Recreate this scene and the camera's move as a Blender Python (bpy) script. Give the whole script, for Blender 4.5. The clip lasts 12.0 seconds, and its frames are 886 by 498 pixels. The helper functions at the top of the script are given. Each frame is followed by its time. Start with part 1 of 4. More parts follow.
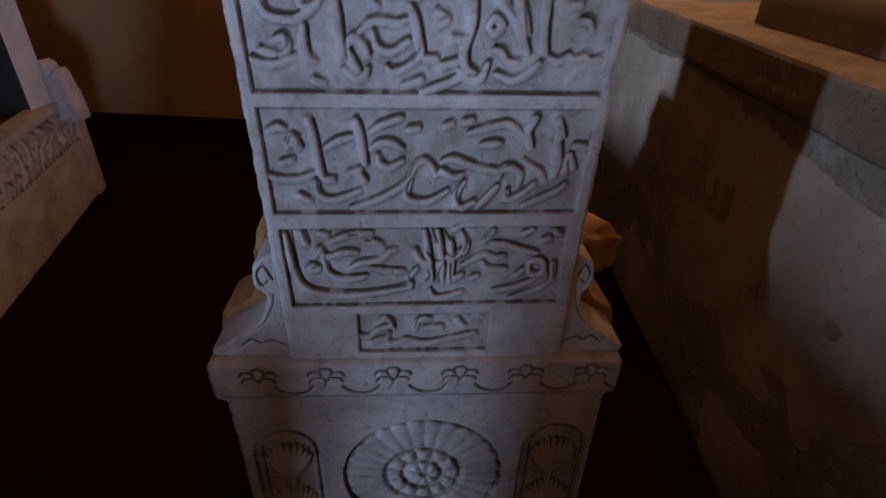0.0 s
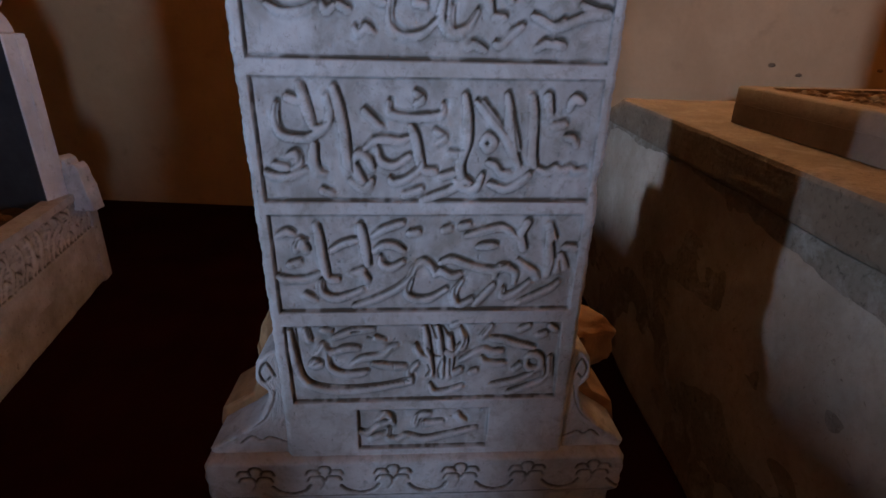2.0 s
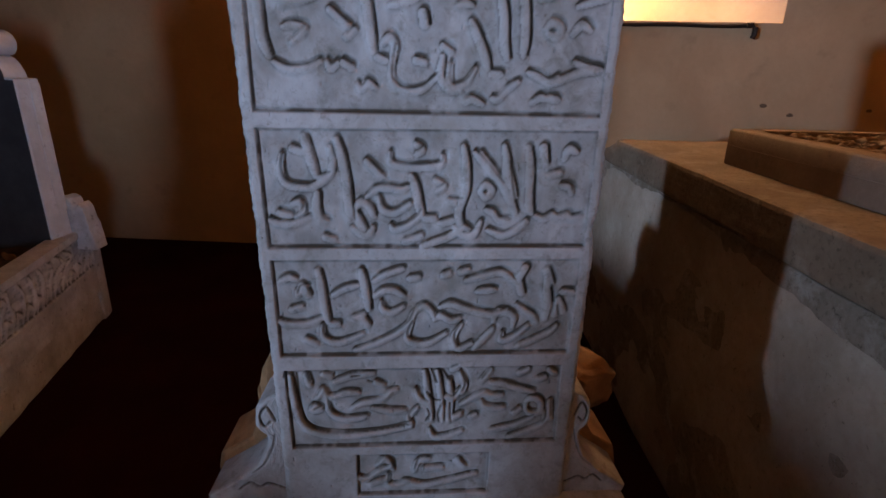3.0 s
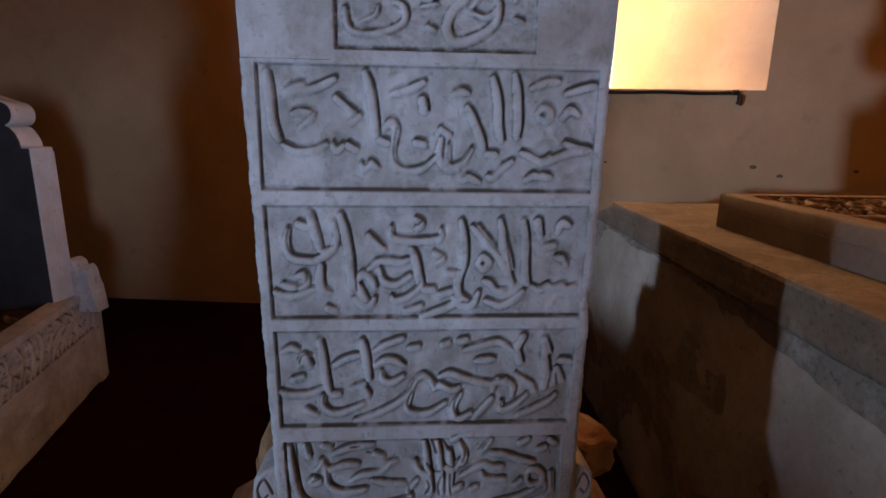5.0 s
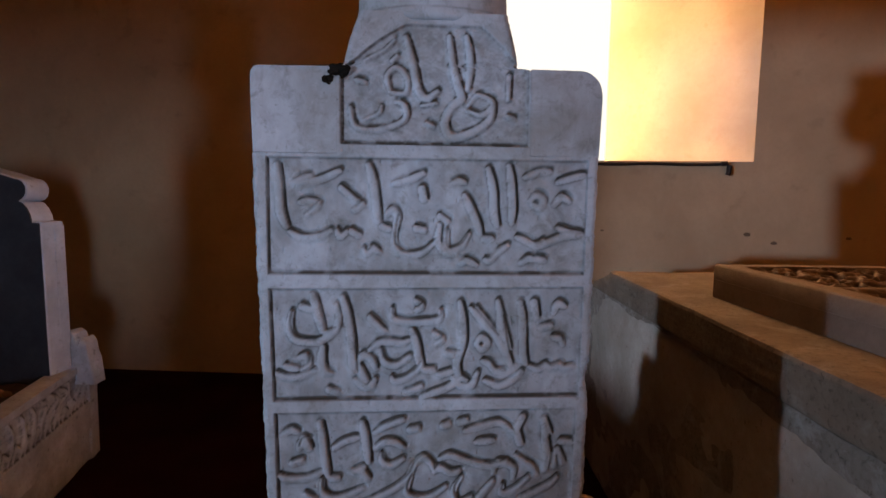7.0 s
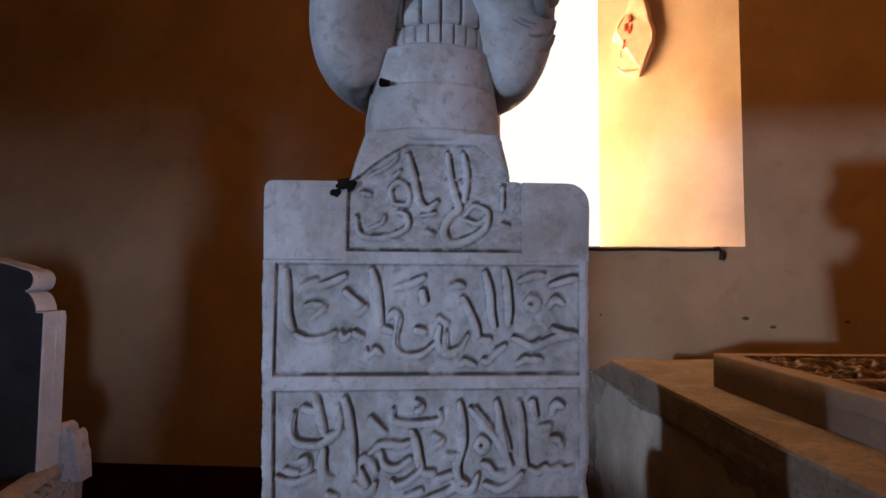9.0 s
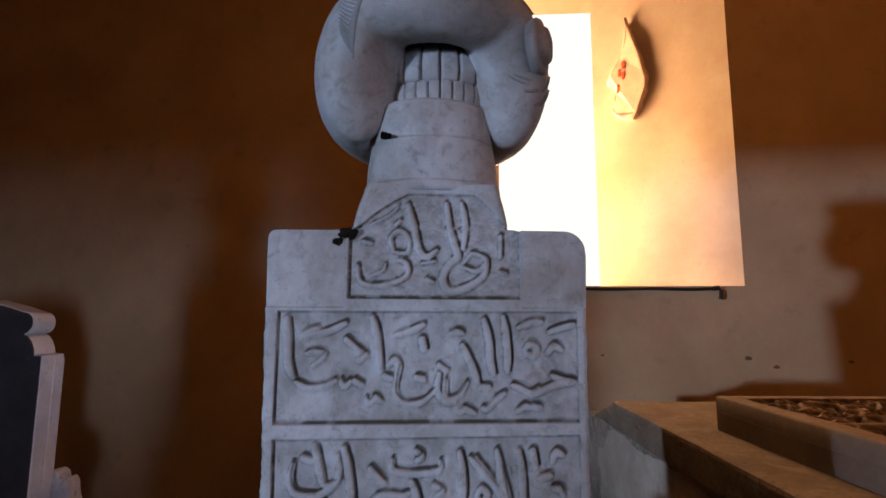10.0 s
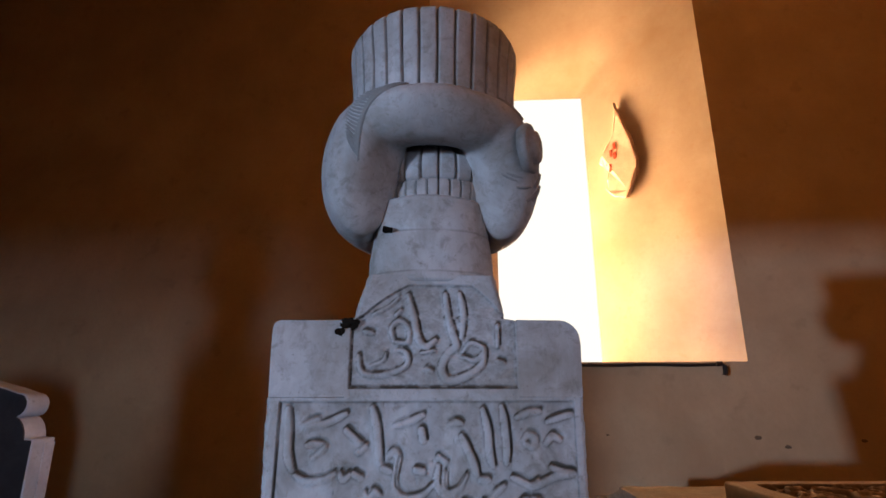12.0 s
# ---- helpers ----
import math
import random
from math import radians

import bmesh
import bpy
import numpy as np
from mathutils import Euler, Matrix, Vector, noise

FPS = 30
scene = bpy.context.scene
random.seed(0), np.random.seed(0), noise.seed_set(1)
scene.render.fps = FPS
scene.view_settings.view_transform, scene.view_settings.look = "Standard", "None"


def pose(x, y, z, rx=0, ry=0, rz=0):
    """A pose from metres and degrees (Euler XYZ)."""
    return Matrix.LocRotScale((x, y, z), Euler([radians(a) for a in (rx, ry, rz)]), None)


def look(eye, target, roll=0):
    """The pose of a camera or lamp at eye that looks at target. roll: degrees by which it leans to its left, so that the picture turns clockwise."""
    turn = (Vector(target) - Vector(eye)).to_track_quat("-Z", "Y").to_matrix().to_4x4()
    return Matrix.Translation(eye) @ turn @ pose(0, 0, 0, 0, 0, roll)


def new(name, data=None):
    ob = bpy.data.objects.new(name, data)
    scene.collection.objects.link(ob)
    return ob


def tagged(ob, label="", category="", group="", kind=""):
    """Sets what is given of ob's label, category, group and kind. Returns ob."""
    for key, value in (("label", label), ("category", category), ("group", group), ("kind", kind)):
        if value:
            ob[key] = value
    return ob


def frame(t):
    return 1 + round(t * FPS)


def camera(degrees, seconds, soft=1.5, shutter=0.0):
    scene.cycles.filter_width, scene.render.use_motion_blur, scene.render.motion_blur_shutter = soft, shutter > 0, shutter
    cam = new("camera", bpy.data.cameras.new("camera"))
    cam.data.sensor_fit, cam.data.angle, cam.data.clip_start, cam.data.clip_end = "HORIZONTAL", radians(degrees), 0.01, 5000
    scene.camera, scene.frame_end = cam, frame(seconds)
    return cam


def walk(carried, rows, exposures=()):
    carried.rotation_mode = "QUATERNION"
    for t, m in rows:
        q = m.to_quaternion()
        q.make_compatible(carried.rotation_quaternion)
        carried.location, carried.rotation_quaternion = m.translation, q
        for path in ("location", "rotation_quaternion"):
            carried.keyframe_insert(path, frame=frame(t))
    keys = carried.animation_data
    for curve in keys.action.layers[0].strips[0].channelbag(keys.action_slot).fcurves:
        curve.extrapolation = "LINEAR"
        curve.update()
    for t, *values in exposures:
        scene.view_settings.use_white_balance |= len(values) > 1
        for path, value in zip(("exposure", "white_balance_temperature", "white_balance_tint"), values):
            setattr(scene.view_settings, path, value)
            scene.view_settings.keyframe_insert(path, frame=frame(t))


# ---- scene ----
cam = camera(81.4, 12.0, soft=1.6)
# seconds, eye, target, roll
PATH = [
    (0, (0.0770, 0.0440, 1.2000), (0.0017, 1.7431, 0.1478), 1.96),
    (0.5, (0.0778, 0.0398, 1.2104), (-0.0033, 1.7806, 0.2290), 1.82),
    (1, (0.0785, 0.0356, 1.2208), (-0.0062, 1.8156, 0.3128), 1.7),
    (1.5, (0.0793, 0.0313, 1.2301), (-0.0098, 1.8409, 0.3831), 1.57),
    (2, (0.0791, 0.0270, 1.2395), (-0.0126, 1.8658, 0.4583), 1.46),
    (2.5, (0.0789, 0.0226, 1.2479), (-0.0142, 1.8862, 0.5279), 1.34),
    (3, (0.0797, 0.0184, 1.2582), (-0.0179, 1.9054, 0.6025), 1.32),
    (5, (0.0821, 0.0014, 1.2847), (-0.0244, 1.9482, 0.8389), 0.99),
    (5.5, (0.0820, -0.0032, 1.2901), (-0.0247, 1.9544, 0.8945), 0.88),
    (6, (0.0828, -0.0077, 1.2965), (-0.0262, 1.9607, 0.9592), 0.88),
    (6.5, (0.0827, -0.0122, 1.3028), (-0.0267, 1.9651, 1.0231), 0.77),
    (7, (0.0845, -0.0205, 1.3125), (-0.0288, 1.9664, 1.1142), 0.66),
    (9, (0.0867, -0.0570, 1.3455), (-0.0277, 1.9364, 1.4596), 0.37),
    (9.5, (0.0876, -0.0656, 1.3512), (-0.0276, 1.9218, 1.5430), 0.28),
    (10, (0.0885, -0.0741, 1.3579), (-0.0264, 1.9054, 1.6197), 0.18),
    (10.5, (0.0903, -0.0837, 1.3637), (-0.0261, 1.8850, 1.6964), 0.09),
    (11, (0.0912, -0.0923, 1.3695), (-0.0239, 1.8630, 1.7738), -0.0),
    (11.5, (0.0911, -0.1029, 1.3743), (-0.0214, 1.8377, 1.8445), -0.09),
    (12, (0.0930, -0.1135, 1.3802), (-0.0190, 1.8106, 1.9141), -0.07),
]
walk(cam, [(t, look(eye, target, roll)) for t, eye, target, roll in PATH])

# ---- light ----
world = bpy.data.worlds.new("sky")
world.use_nodes = True
scene.world = world
wn = world.node_tree
sky = wn.nodes.new("ShaderNodeTexSky")
sky.sky_type, sky.sun_disc = "NISHITA", False
sky.sun_elevation, sky.sun_rotation = radians(38), radians(-35)
wn.links.new(sky.outputs[0], wn.nodes["Background"].inputs[0])
wn.nodes["Background"].inputs[1].default_value = 0.05


def area(name, m, sx, sy, watts, colour):
    d = bpy.data.lights.new(name, "AREA")
    d.shape, d.size, d.size_y, d.energy, d.color = "RECTANGLE", sx, sy, watts, colour
    ob = new(name, d)
    ob.matrix_world = m
    return ob


# lamps added for unseen daylight, which comes in low by the openings behind the camera: eye, aim, width, height, watts
for eye, aim, sx, sy, watts in (((-9.3, -8.55, 1.5), (0.0, 0.7, 1.1), 0.3, 0.4, 520),
                                # extra lamp for the tomb's near flank, without a known source
                                ((-11.4, -7.8, 1.28), (0.7, 0.8, 0.8), 0.35, 0.9, 370),
                                ((6.72, -10.4, 0.95), (-0.2, 0.7, 1.2), 0.6, 2.4, 280)):
    area("added_rear_daylight", look(eye, aim), sx, sy, watts, (0.50, 0.66, 1.0)).data.spread = radians(120)
# hot sunlit court outside the window ahead, whose glow falls on the far jamb
area("court_daylight", look((0.2, 5.5, 2.4), (1.6, 3.8, 3.0)), 2.0, 2.9, 1000, (1.0, 0.56, 0.26)).data.spread = radians(150)

# ---- materials ----


def mat(name, base, dark, rough=0.8, grain=60.0, patch=4.0, bump=0.15, metal=0.0, amount=0.5, gloss=0.25, spots=0.0, spot_colour=(0.1, 0.08, 0.06)):
    """A worn surface: base colour varied with broad patches, fine grain, optional spots and relief."""
    m = bpy.data.materials.new(name)
    m.use_nodes = True
    n, l = m.node_tree.nodes, m.node_tree.links
    b = n["Principled BSDF"]
    b.inputs["Roughness"].default_value, b.inputs["Metallic"].default_value = rough, metal
    b.inputs["Specular IOR Level"].default_value = gloss
    co = n.new("ShaderNodeTexCoord")

    def tex(scale, detail, rough_=0.6):
        t = n.new("ShaderNodeTexNoise")
        t.inputs["Scale"].default_value, t.inputs["Detail"].default_value, t.inputs["Roughness"].default_value = scale, detail, rough_
        l.new(co.outputs["Object"], t.inputs["Vector"])
        return t

    def ramp(src, lo, hi):
        r = n.new("ShaderNodeMapRange")
        r.inputs[1].default_value, r.inputs[2].default_value = lo, hi
        l.new(src, r.inputs[0])
        return r.outputs[0]

    def mix(f, a, c, mode="MIX"):
        x = n.new("ShaderNodeMix")
        x.data_type, x.blend_type = "RGBA", mode
        for s, v in ((0, f), (6, a), (7, c)):
            if isinstance(v, (tuple, float, int)):
                x.inputs[s].default_value = (*v, 1) if isinstance(v, tuple) else v
            else:
                l.new(v, x.inputs[s])
        return x.outputs[2]

    broad, fine = tex(patch, 6), tex(grain, 5, 0.7)
    col = mix(ramp(broad.outputs["Fac"], 0.35, 0.72), base, dark)
    f2 = n.new("ShaderNodeMath")
    f2.operation = "MULTIPLY"
    l.new(ramp(fine.outputs["Fac"], 0.45, 0.75), f2.inputs[0])
    f2.inputs[1].default_value = amount
    col = mix(f2.outputs[0], col, dark)
    if spots:
        s = tex(patch * 5, 3)
        f3 = n.new("ShaderNodeMath")
        f3.operation = "MULTIPLY"
        l.new(ramp(s.outputs["Fac"], 0.62, 0.72), f3.inputs[0])
        f3.inputs[1].default_value = spots
        col = mix(f3.outputs[0], col, spot_colour)
    l.new(col, b.inputs["Base Color"])
    rr = n.new("ShaderNodeMapRange")
    rr.inputs[3].default_value, rr.inputs[4].default_value = max(0.05, rough - 0.12), min(1.0, rough + 0.12)
    l.new(broad.outputs["Fac"], rr.inputs[0])
    l.new(rr.outputs[0], b.inputs["Roughness"])
    bp = n.new("ShaderNodeBump")
    bp.inputs["Strength"].default_value, bp.inputs["Distance"].default_value = bump, 0.004
    l.new(fine.outputs["Fac"], bp.inputs["Height"])
    l.new(bp.outputs[0], b.inputs["Normal"])
    return m


def groove_tinted(m, colour):
    """Tints carved grooves darker by a value stored on the mesh: residue and painted shade in one."""
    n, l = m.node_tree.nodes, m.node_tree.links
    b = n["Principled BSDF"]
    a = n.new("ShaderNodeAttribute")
    a.attribute_name = "grime_shade"
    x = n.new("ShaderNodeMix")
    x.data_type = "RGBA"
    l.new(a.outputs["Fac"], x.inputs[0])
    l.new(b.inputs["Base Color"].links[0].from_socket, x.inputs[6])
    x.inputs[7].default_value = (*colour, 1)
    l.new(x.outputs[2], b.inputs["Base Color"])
    return m


def weathered(m, stains):
    """Adds stains to a surface: each a noise scale (x, y, z), range, strength and colour."""
    n, l = m.node_tree.nodes, m.node_tree.links
    b = n["Principled BSDF"]
    co = n.new("ShaderNodeTexCoord")
    for scale, lo, hi, strength, colour in stains:
        mp = n.new("ShaderNodeMapping")
        mp.inputs["Scale"].default_value = scale
        l.new(co.outputs["Object"], mp.inputs[0])
        t = n.new("ShaderNodeTexNoise")
        t.inputs["Scale"].default_value, t.inputs["Detail"].default_value, t.inputs["Roughness"].default_value, t.inputs["Distortion"].default_value = 1.0, 7, 0.68, 0.5
        l.new(mp.outputs[0], t.inputs["Vector"])
        r = n.new("ShaderNodeMapRange")
        r.inputs[1].default_value, r.inputs[2].default_value, r.inputs[4].default_value = lo, hi, strength
        l.new(t.outputs["Fac"], r.inputs[0])
        x = n.new("ShaderNodeMix")
        x.data_type = "RGBA"
        l.new(r.outputs[0], x.inputs[0])
        l.new(b.inputs["Base Color"].links[0].from_socket, x.inputs[6])
        x.inputs[7].default_value = (*colour, 1)
        l.new(x.outputs[2], b.inputs["Base Color"])
    return m


MARBLE = mat("white_marble", (0.40, 0.40, 0.40), (0.29, 0.285, 0.275), 0.6, 90, 7, 0.16, gloss=0.4, amount=0.35)
weathered(MARBLE, [((9, 9, 9), 0.45, 0.68, 0.75, (0.20, 0.18, 0.15)), ((30, 30, 5), 0.52, 0.75, 0.4, (0.18, 0.16, 0.13)), ((45, 45, 45), 0.52, 0.70, 0.75, (0.17, 0.16, 0.135)),
                   ((150, 150, 150), 0.60, 0.70, 0.6, (0.14, 0.12, 0.095)), ((22, 22, 22), 0.60, 0.78, 0.5, (0.52, 0.52, 0.52))])
groove_tinted(MARBLE, (0.040, 0.029, 0.017))
OLD_MARBLE = groove_tinted(mat("weathered_marble", (0.66, 0.68, 0.72), (0.33, 0.33, 0.34), 0.7, 60, 6, 0.3, spots=0.5), (0.05, 0.035, 0.025))
# extra pale: light on the second headstone's edge is put into the colour
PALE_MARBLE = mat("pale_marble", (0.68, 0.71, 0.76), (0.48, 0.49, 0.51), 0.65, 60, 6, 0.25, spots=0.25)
GRIMY_MARBLE = mat("grimy_marble", (0.25, 0.245, 0.235), (0.15, 0.14, 0.125), 0.7, 90, 12, 0.2)
# near-black copy of the marble: shade on that headstone's face, as colour
SHADED_FACE = mat("shaded_marble", (0.055, 0.055, 0.06), (0.03, 0.03, 0.033), 0.75, 50, 5, 0.3)
PLASTER = mat("limewash_plaster", (0.48, 0.335, 0.19), (0.36, 0.24, 0.13), 0.9, 35, 1.3, 0.25, amount=0.35, spots=0.25, spot_colour=(0.20, 0.13, 0.075))
weathered(PLASTER, [((0.8, 0.8, 0.8), 0.45, 0.70, 0.45, (0.31, 0.195, 0.105)), ((6, 6, 3), 0.55, 0.75, 0.35, (0.50, 0.34, 0.19)), ((90, 90, 90), 0.64, 0.72, 0.6, (0.16, 0.10, 0.05))])
DIM_PLASTER = mat("dim_plaster", (0.16, 0.105, 0.06), (0.10, 0.065, 0.04), 0.95, 35, 1.3, 0.2)
REVEAL = mat("reveal_plaster", (0.50, 0.41, 0.33), (0.42, 0.31, 0.225), 0.9, 30, 2.0, 0.2, amount=0.3, spots=0.25, spot_colour=(0.42, 0.26, 0.14))
TOMB_PLASTER = mat("cracked_lime_render", (0.47, 0.39, 0.30), (0.29, 0.225, 0.16), 0.9, 40, 3.2, 0.5, amount=0.5, spots=0.2, spot_colour=(0.26, 0.22, 0.17))
weathered(TOMB_PLASTER, [((4, 4, 4), 0.45, 0.72, 0.5, (0.24, 0.17, 0.11)), ((14, 14, 14), 0.55, 0.75, 0.4, (0.52, 0.45, 0.36)), ((60, 60, 60), 0.60, 0.70, 0.7, (0.13, 0.09, 0.055))])
TOMB_STONE = mat("pitted_limestone", (0.30, 0.24, 0.18), (0.16, 0.12, 0.08), 0.85, 70, 5, 0.7, amount=0.7, spots=0.6, spot_colour=(0.2, 0.17, 0.13))
weathered(TOMB_STONE, [((10, 10, 10), 0.50, 0.66, 0.6, (0.46, 0.41, 0.34)), ((70, 70, 70), 0.57, 0.66, 0.8, (0.10, 0.075, 0.05))])
DUSTY_STONE = mat("dusty_limestone", (0.23, 0.165, 0.11), (0.13, 0.09, 0.058), 0.9, 70, 5, 0.7, amount=0.6, spots=0.5, spot_colour=(0.09, 0.06, 0.035))
weathered(DUSTY_STONE, [((12, 12, 12), 0.52, 0.68, 0.5, (0.30, 0.25, 0.20)), ((70, 70, 70), 0.57, 0.66, 0.7, (0.07, 0.05, 0.03))])
LID = groove_tinted(mat("carved_limestone", (0.22, 0.15, 0.104), (0.14, 0.09, 0.06), 0.8, 60, 4, 0.4, spots=0.4), (0.06, 0.035, 0.022))
FLOOR = mat("dark_red_carpet", (0.022, 0.003, 0.002), (0.012, 0.002, 0.0015), 0.95, 200, 3, 0.5, gloss=0.05)
RUBBLE = mat("brown_broken_stone", (0.30, 0.17, 0.08), (0.13, 0.07, 0.035), 0.9, 40, 12, 0.9, amount=0.7)
IRON = mat("black_iron", (0.03, 0.028, 0.026), (0.06, 0.03, 0.018), 0.6, 80, 20, 0.5, metal=0.6)
PAPER = mat("crumpled_paper", (0.78, 0.58, 0.47), (0.62, 0.42, 0.32), 0.8, 50, 14, 0.4)
RED_PRINT = mat("red_print", (0.55, 0.10, 0.05), (0.40, 0.06, 0.03), 0.8, 50, 14, 0.2)
# near-black stands in for the shade inside small holes
HOLE = mat("shaded_hole", (0.014, 0.010, 0.007), (0.008, 0.006, 0.004), 0.95, 60, 14, 0.9, gloss=0.05)
SOIL = mat("dry_soil", (0.09, 0.06, 0.04), (0.04, 0.028, 0.02), 0.95, 60, 14, 0.9)
GROUND = mat("courtyard_earth", (0.30, 0.25, 0.18), (0.22, 0.18, 0.13), 0.95, 20, 1, 0.3)

# ---- mesh helpers ----


def mesh_ob(name, verts, faces, material, smooth=False):
    me = bpy.data.meshes.new(name)
    me.from_pydata([tuple(map(float, v)) for v in verts], [], [tuple(map(int, f)) for f in faces])
    me.materials.append(material)
    if smooth:
        me.shade_smooth()
    return new(name, me)


def part(name, bm, material, parent=None, label="", smooth=False):
    bmesh.ops.recalc_face_normals(bm, faces=bm.faces)
    me = bpy.data.meshes.new(name)
    bm.to_mesh(me)
    bm.free()
    me.materials.append(material)
    if smooth:
        me.shade_smooth()
    ob = new(name, me)
    ob.parent = parent
    return tagged(ob, label)


def block(x0, x1, y0, y1, z0, z1, bevel=0.0, seg=2):
    bm = bmesh.new()
    bmesh.ops.create_cube(bm, size=1)
    for v in bm.verts:
        v.co = Vector(((x0, x1)[v.co.x > 0], (y0, y1)[v.co.y > 0], (z0, z1)[v.co.z > 0]))
    if bevel:
        bmesh.ops.bevel(bm, geom=bm.edges[:], offset=bevel, segments=seg, affect="EDGES", profile=0.6)
    return bm


def prism(outline, d0, d1, bevel=0.0):
    """A flat outline (u, w) drawn out from depth d0 to d1 along y."""
    bm = bmesh.new()
    front = bm.faces.new([bm.verts.new((u, d0, w)) for u, w in outline])
    g = bmesh.ops.extrude_face_region(bm, geom=[front])
    for v in g["geom"]:
        if isinstance(v, bmesh.types.BMVert):
            v.co.y = d1
    if bevel:
        bmesh.ops.recalc_face_normals(bm, faces=bm.faces)
        bmesh.ops.bevel(bm, geom=bm.edges[:], offset=bevel, segments=2, affect="EDGES", profile=0.6)
    return bm


def rough(bm, amp, scale, cuts=0, seed=0):
    """Worn, uneven surfaces and edges."""
    if cuts:
        bmesh.ops.subdivide_edges(bm, edges=bm.edges[:], cuts=cuts, use_grid_fill=True)
    for v in bm.verts:
        p = v.co * scale + Vector((seed * 7.3, seed * 3.1, seed))
        v.co += noise.noise_vector(p) * amp + noise.noise_vector(p * 3.7) * amp * 0.4
    return bm


def empty(name, m, label, category, group="", kind=""):
    ob = new(name)
    ob.matrix_world = m
    return tagged(ob, label, category, group, kind)


# ---- setting ----
WALL_Y, OUT_Y, CEIL = 3.6, 4.5, 5.4
X0, X1, Y0 = -7.4, 4.2, -2.0


def structure(name, bm, material, label, smooth=False):
    ob = part(name, bm, material, None, label, smooth)
    return tagged(ob, category=name.rstrip("_0123456789").split("_")[0], kind="structure")


structure("floor", rough(block(X0 - 0.5, X1 + 0.5, Y0 - 0.6, OUT_Y, -0.3, 0), 0.004, 2, 12), FLOOR, "dark red-brown carpet floor of the tomb chamber")
structure("ceiling", block(X0 - 0.5, X1 + 0.5, Y0 - 0.6, OUT_Y + 0.2, CEIL, CEIL + 0.3), PLASTER, "plain plastered ceiling high over the tombs")
# west wall lies out of view and is much darker than the others
structure("wall_west", block(X0 - 0.5, X0, Y0, WALL_Y, 0, CEIL), DIM_PLASTER, "plain dim limewashed side wall out of view")
structure("wall_east", block(X1, X1 + 0.5, Y0, WALL_Y, 0, CEIL), PLASTER, "plain ochre limewashed side wall")

# window niche in the wall ahead: splayed jambs and head
NX0, NX1, NZ0, NZ1 = -0.236, 1.962, 1.577, 4.95
OX0, OX1, OZ0, OZ1 = 0.33, 1.20, 1.60, 4.19
bm = bmesh.new()


def ring(x0, x1, z0, z1, y):
    return [bm.verts.new(p) for p in ((x0, y, z0), (x1, y, z0), (x1, y, z1), (x0, y, z1))]


outer, inner, hole = ring(X0 - 0.5, X1 + 0.5, 0, CEIL, WALL_Y), ring(NX0, NX1, NZ0, NZ1, WALL_Y), ring(OX0, OX1, OZ0, OZ1, OUT_Y)
back = ring(X0 - 0.5, X1 + 0.5, 0, CEIL, OUT_Y)
for k in range(4):
    j = (k + 1) % 4
    bm.faces.new((outer[k], outer[j], inner[j], inner[k]))
    bm.faces.new((hole[k], hole[j], back[j], back[k]))
    bm.faces.new((outer[j], outer[k], back[k], back[j]))
bm.faces.ensure_lookup_table()
wall_north = structure("wall_north", bm, PLASTER, "ochre limewashed wall pierced by a deep splayed window")
bm = bmesh.new()
a, b = ring(NX0, NX1, NZ0, NZ1, WALL_Y - 0.003), ring(OX0, OX1, OZ0, OZ1, OUT_Y)
for k in range(4):
    j = (k + 1) % 4
    bm.faces.new((a[k], a[j], b[j], b[k]))
bmesh.ops.subdivide_edges(bm, edges=bm.edges[:], cuts=14, use_grid_fill=True)
for v in bm.verts:
    if WALL_Y < v.co.y < OUT_Y - 0.01:
        v.co += noise.noise_vector(v.co * 2.5) * 0.012
window_1 = structure("window_1", bm, REVEAL, "splayed plastered window reveal glowing in sunlight", True)

# unseen wall behind the camera, added to shape the light: a low window beside a narrow doorway, and a wide low window
bm = bmesh.new()
# jambs, sills and lintels are set where they trim the rear lamps
for x0, x1, z0, z1, thick in ((X0 - 0.5, -4.22, 0, CEIL, 0.5), (-4.22, -2.83, 0, 0.9, 0.06), (-4.22, -2.61, 2.0, CEIL, 0.5), (-2.61, -0.7, 0, CEIL, 0.5),
                              (-0.7, 2.3, 0, 0.7, 0.5), (-0.7, 2.3, 1.52, CEIL, 0.5), (2.3, X1 + 0.5, 0, CEIL, 0.5)):
    t = block(x0, x1, Y0 - thick, Y0, z0, z1)
    tmp = bpy.data.meshes.new("tmp")
    t.to_mesh(tmp)
    t.free()
    bm.from_mesh(tmp)
    bpy.data.meshes.remove(tmp)
structure("wall_south", bm, PLASTER, "unseen limewashed wall added to shape the light, with a doorway and two windows")
structure("ground", block(-400, 400, -400, 400, -0.5, -0.31), GROUND, "pale earth of the courtyard outside")

# added glowing card: brightness of the outdoors seen through the window
glow = bpy.data.materials.new("window_glow")
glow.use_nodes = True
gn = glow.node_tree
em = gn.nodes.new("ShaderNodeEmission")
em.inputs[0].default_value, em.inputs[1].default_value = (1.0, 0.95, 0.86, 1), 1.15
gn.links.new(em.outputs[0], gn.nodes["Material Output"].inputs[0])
structure("backdrop", block(-9, 11, 11.0, 11.1, -0.3, 22), glow, "glowing card standing in for the bleached distance beyond the window")
# ---- the carved headstone ----
STONE = empty("tombstone", pose(0.02, 0.655, 0, -2, 0, 6.5), "white marble turbaned headstone carved with panels of raised calligraphy", "tombstone")


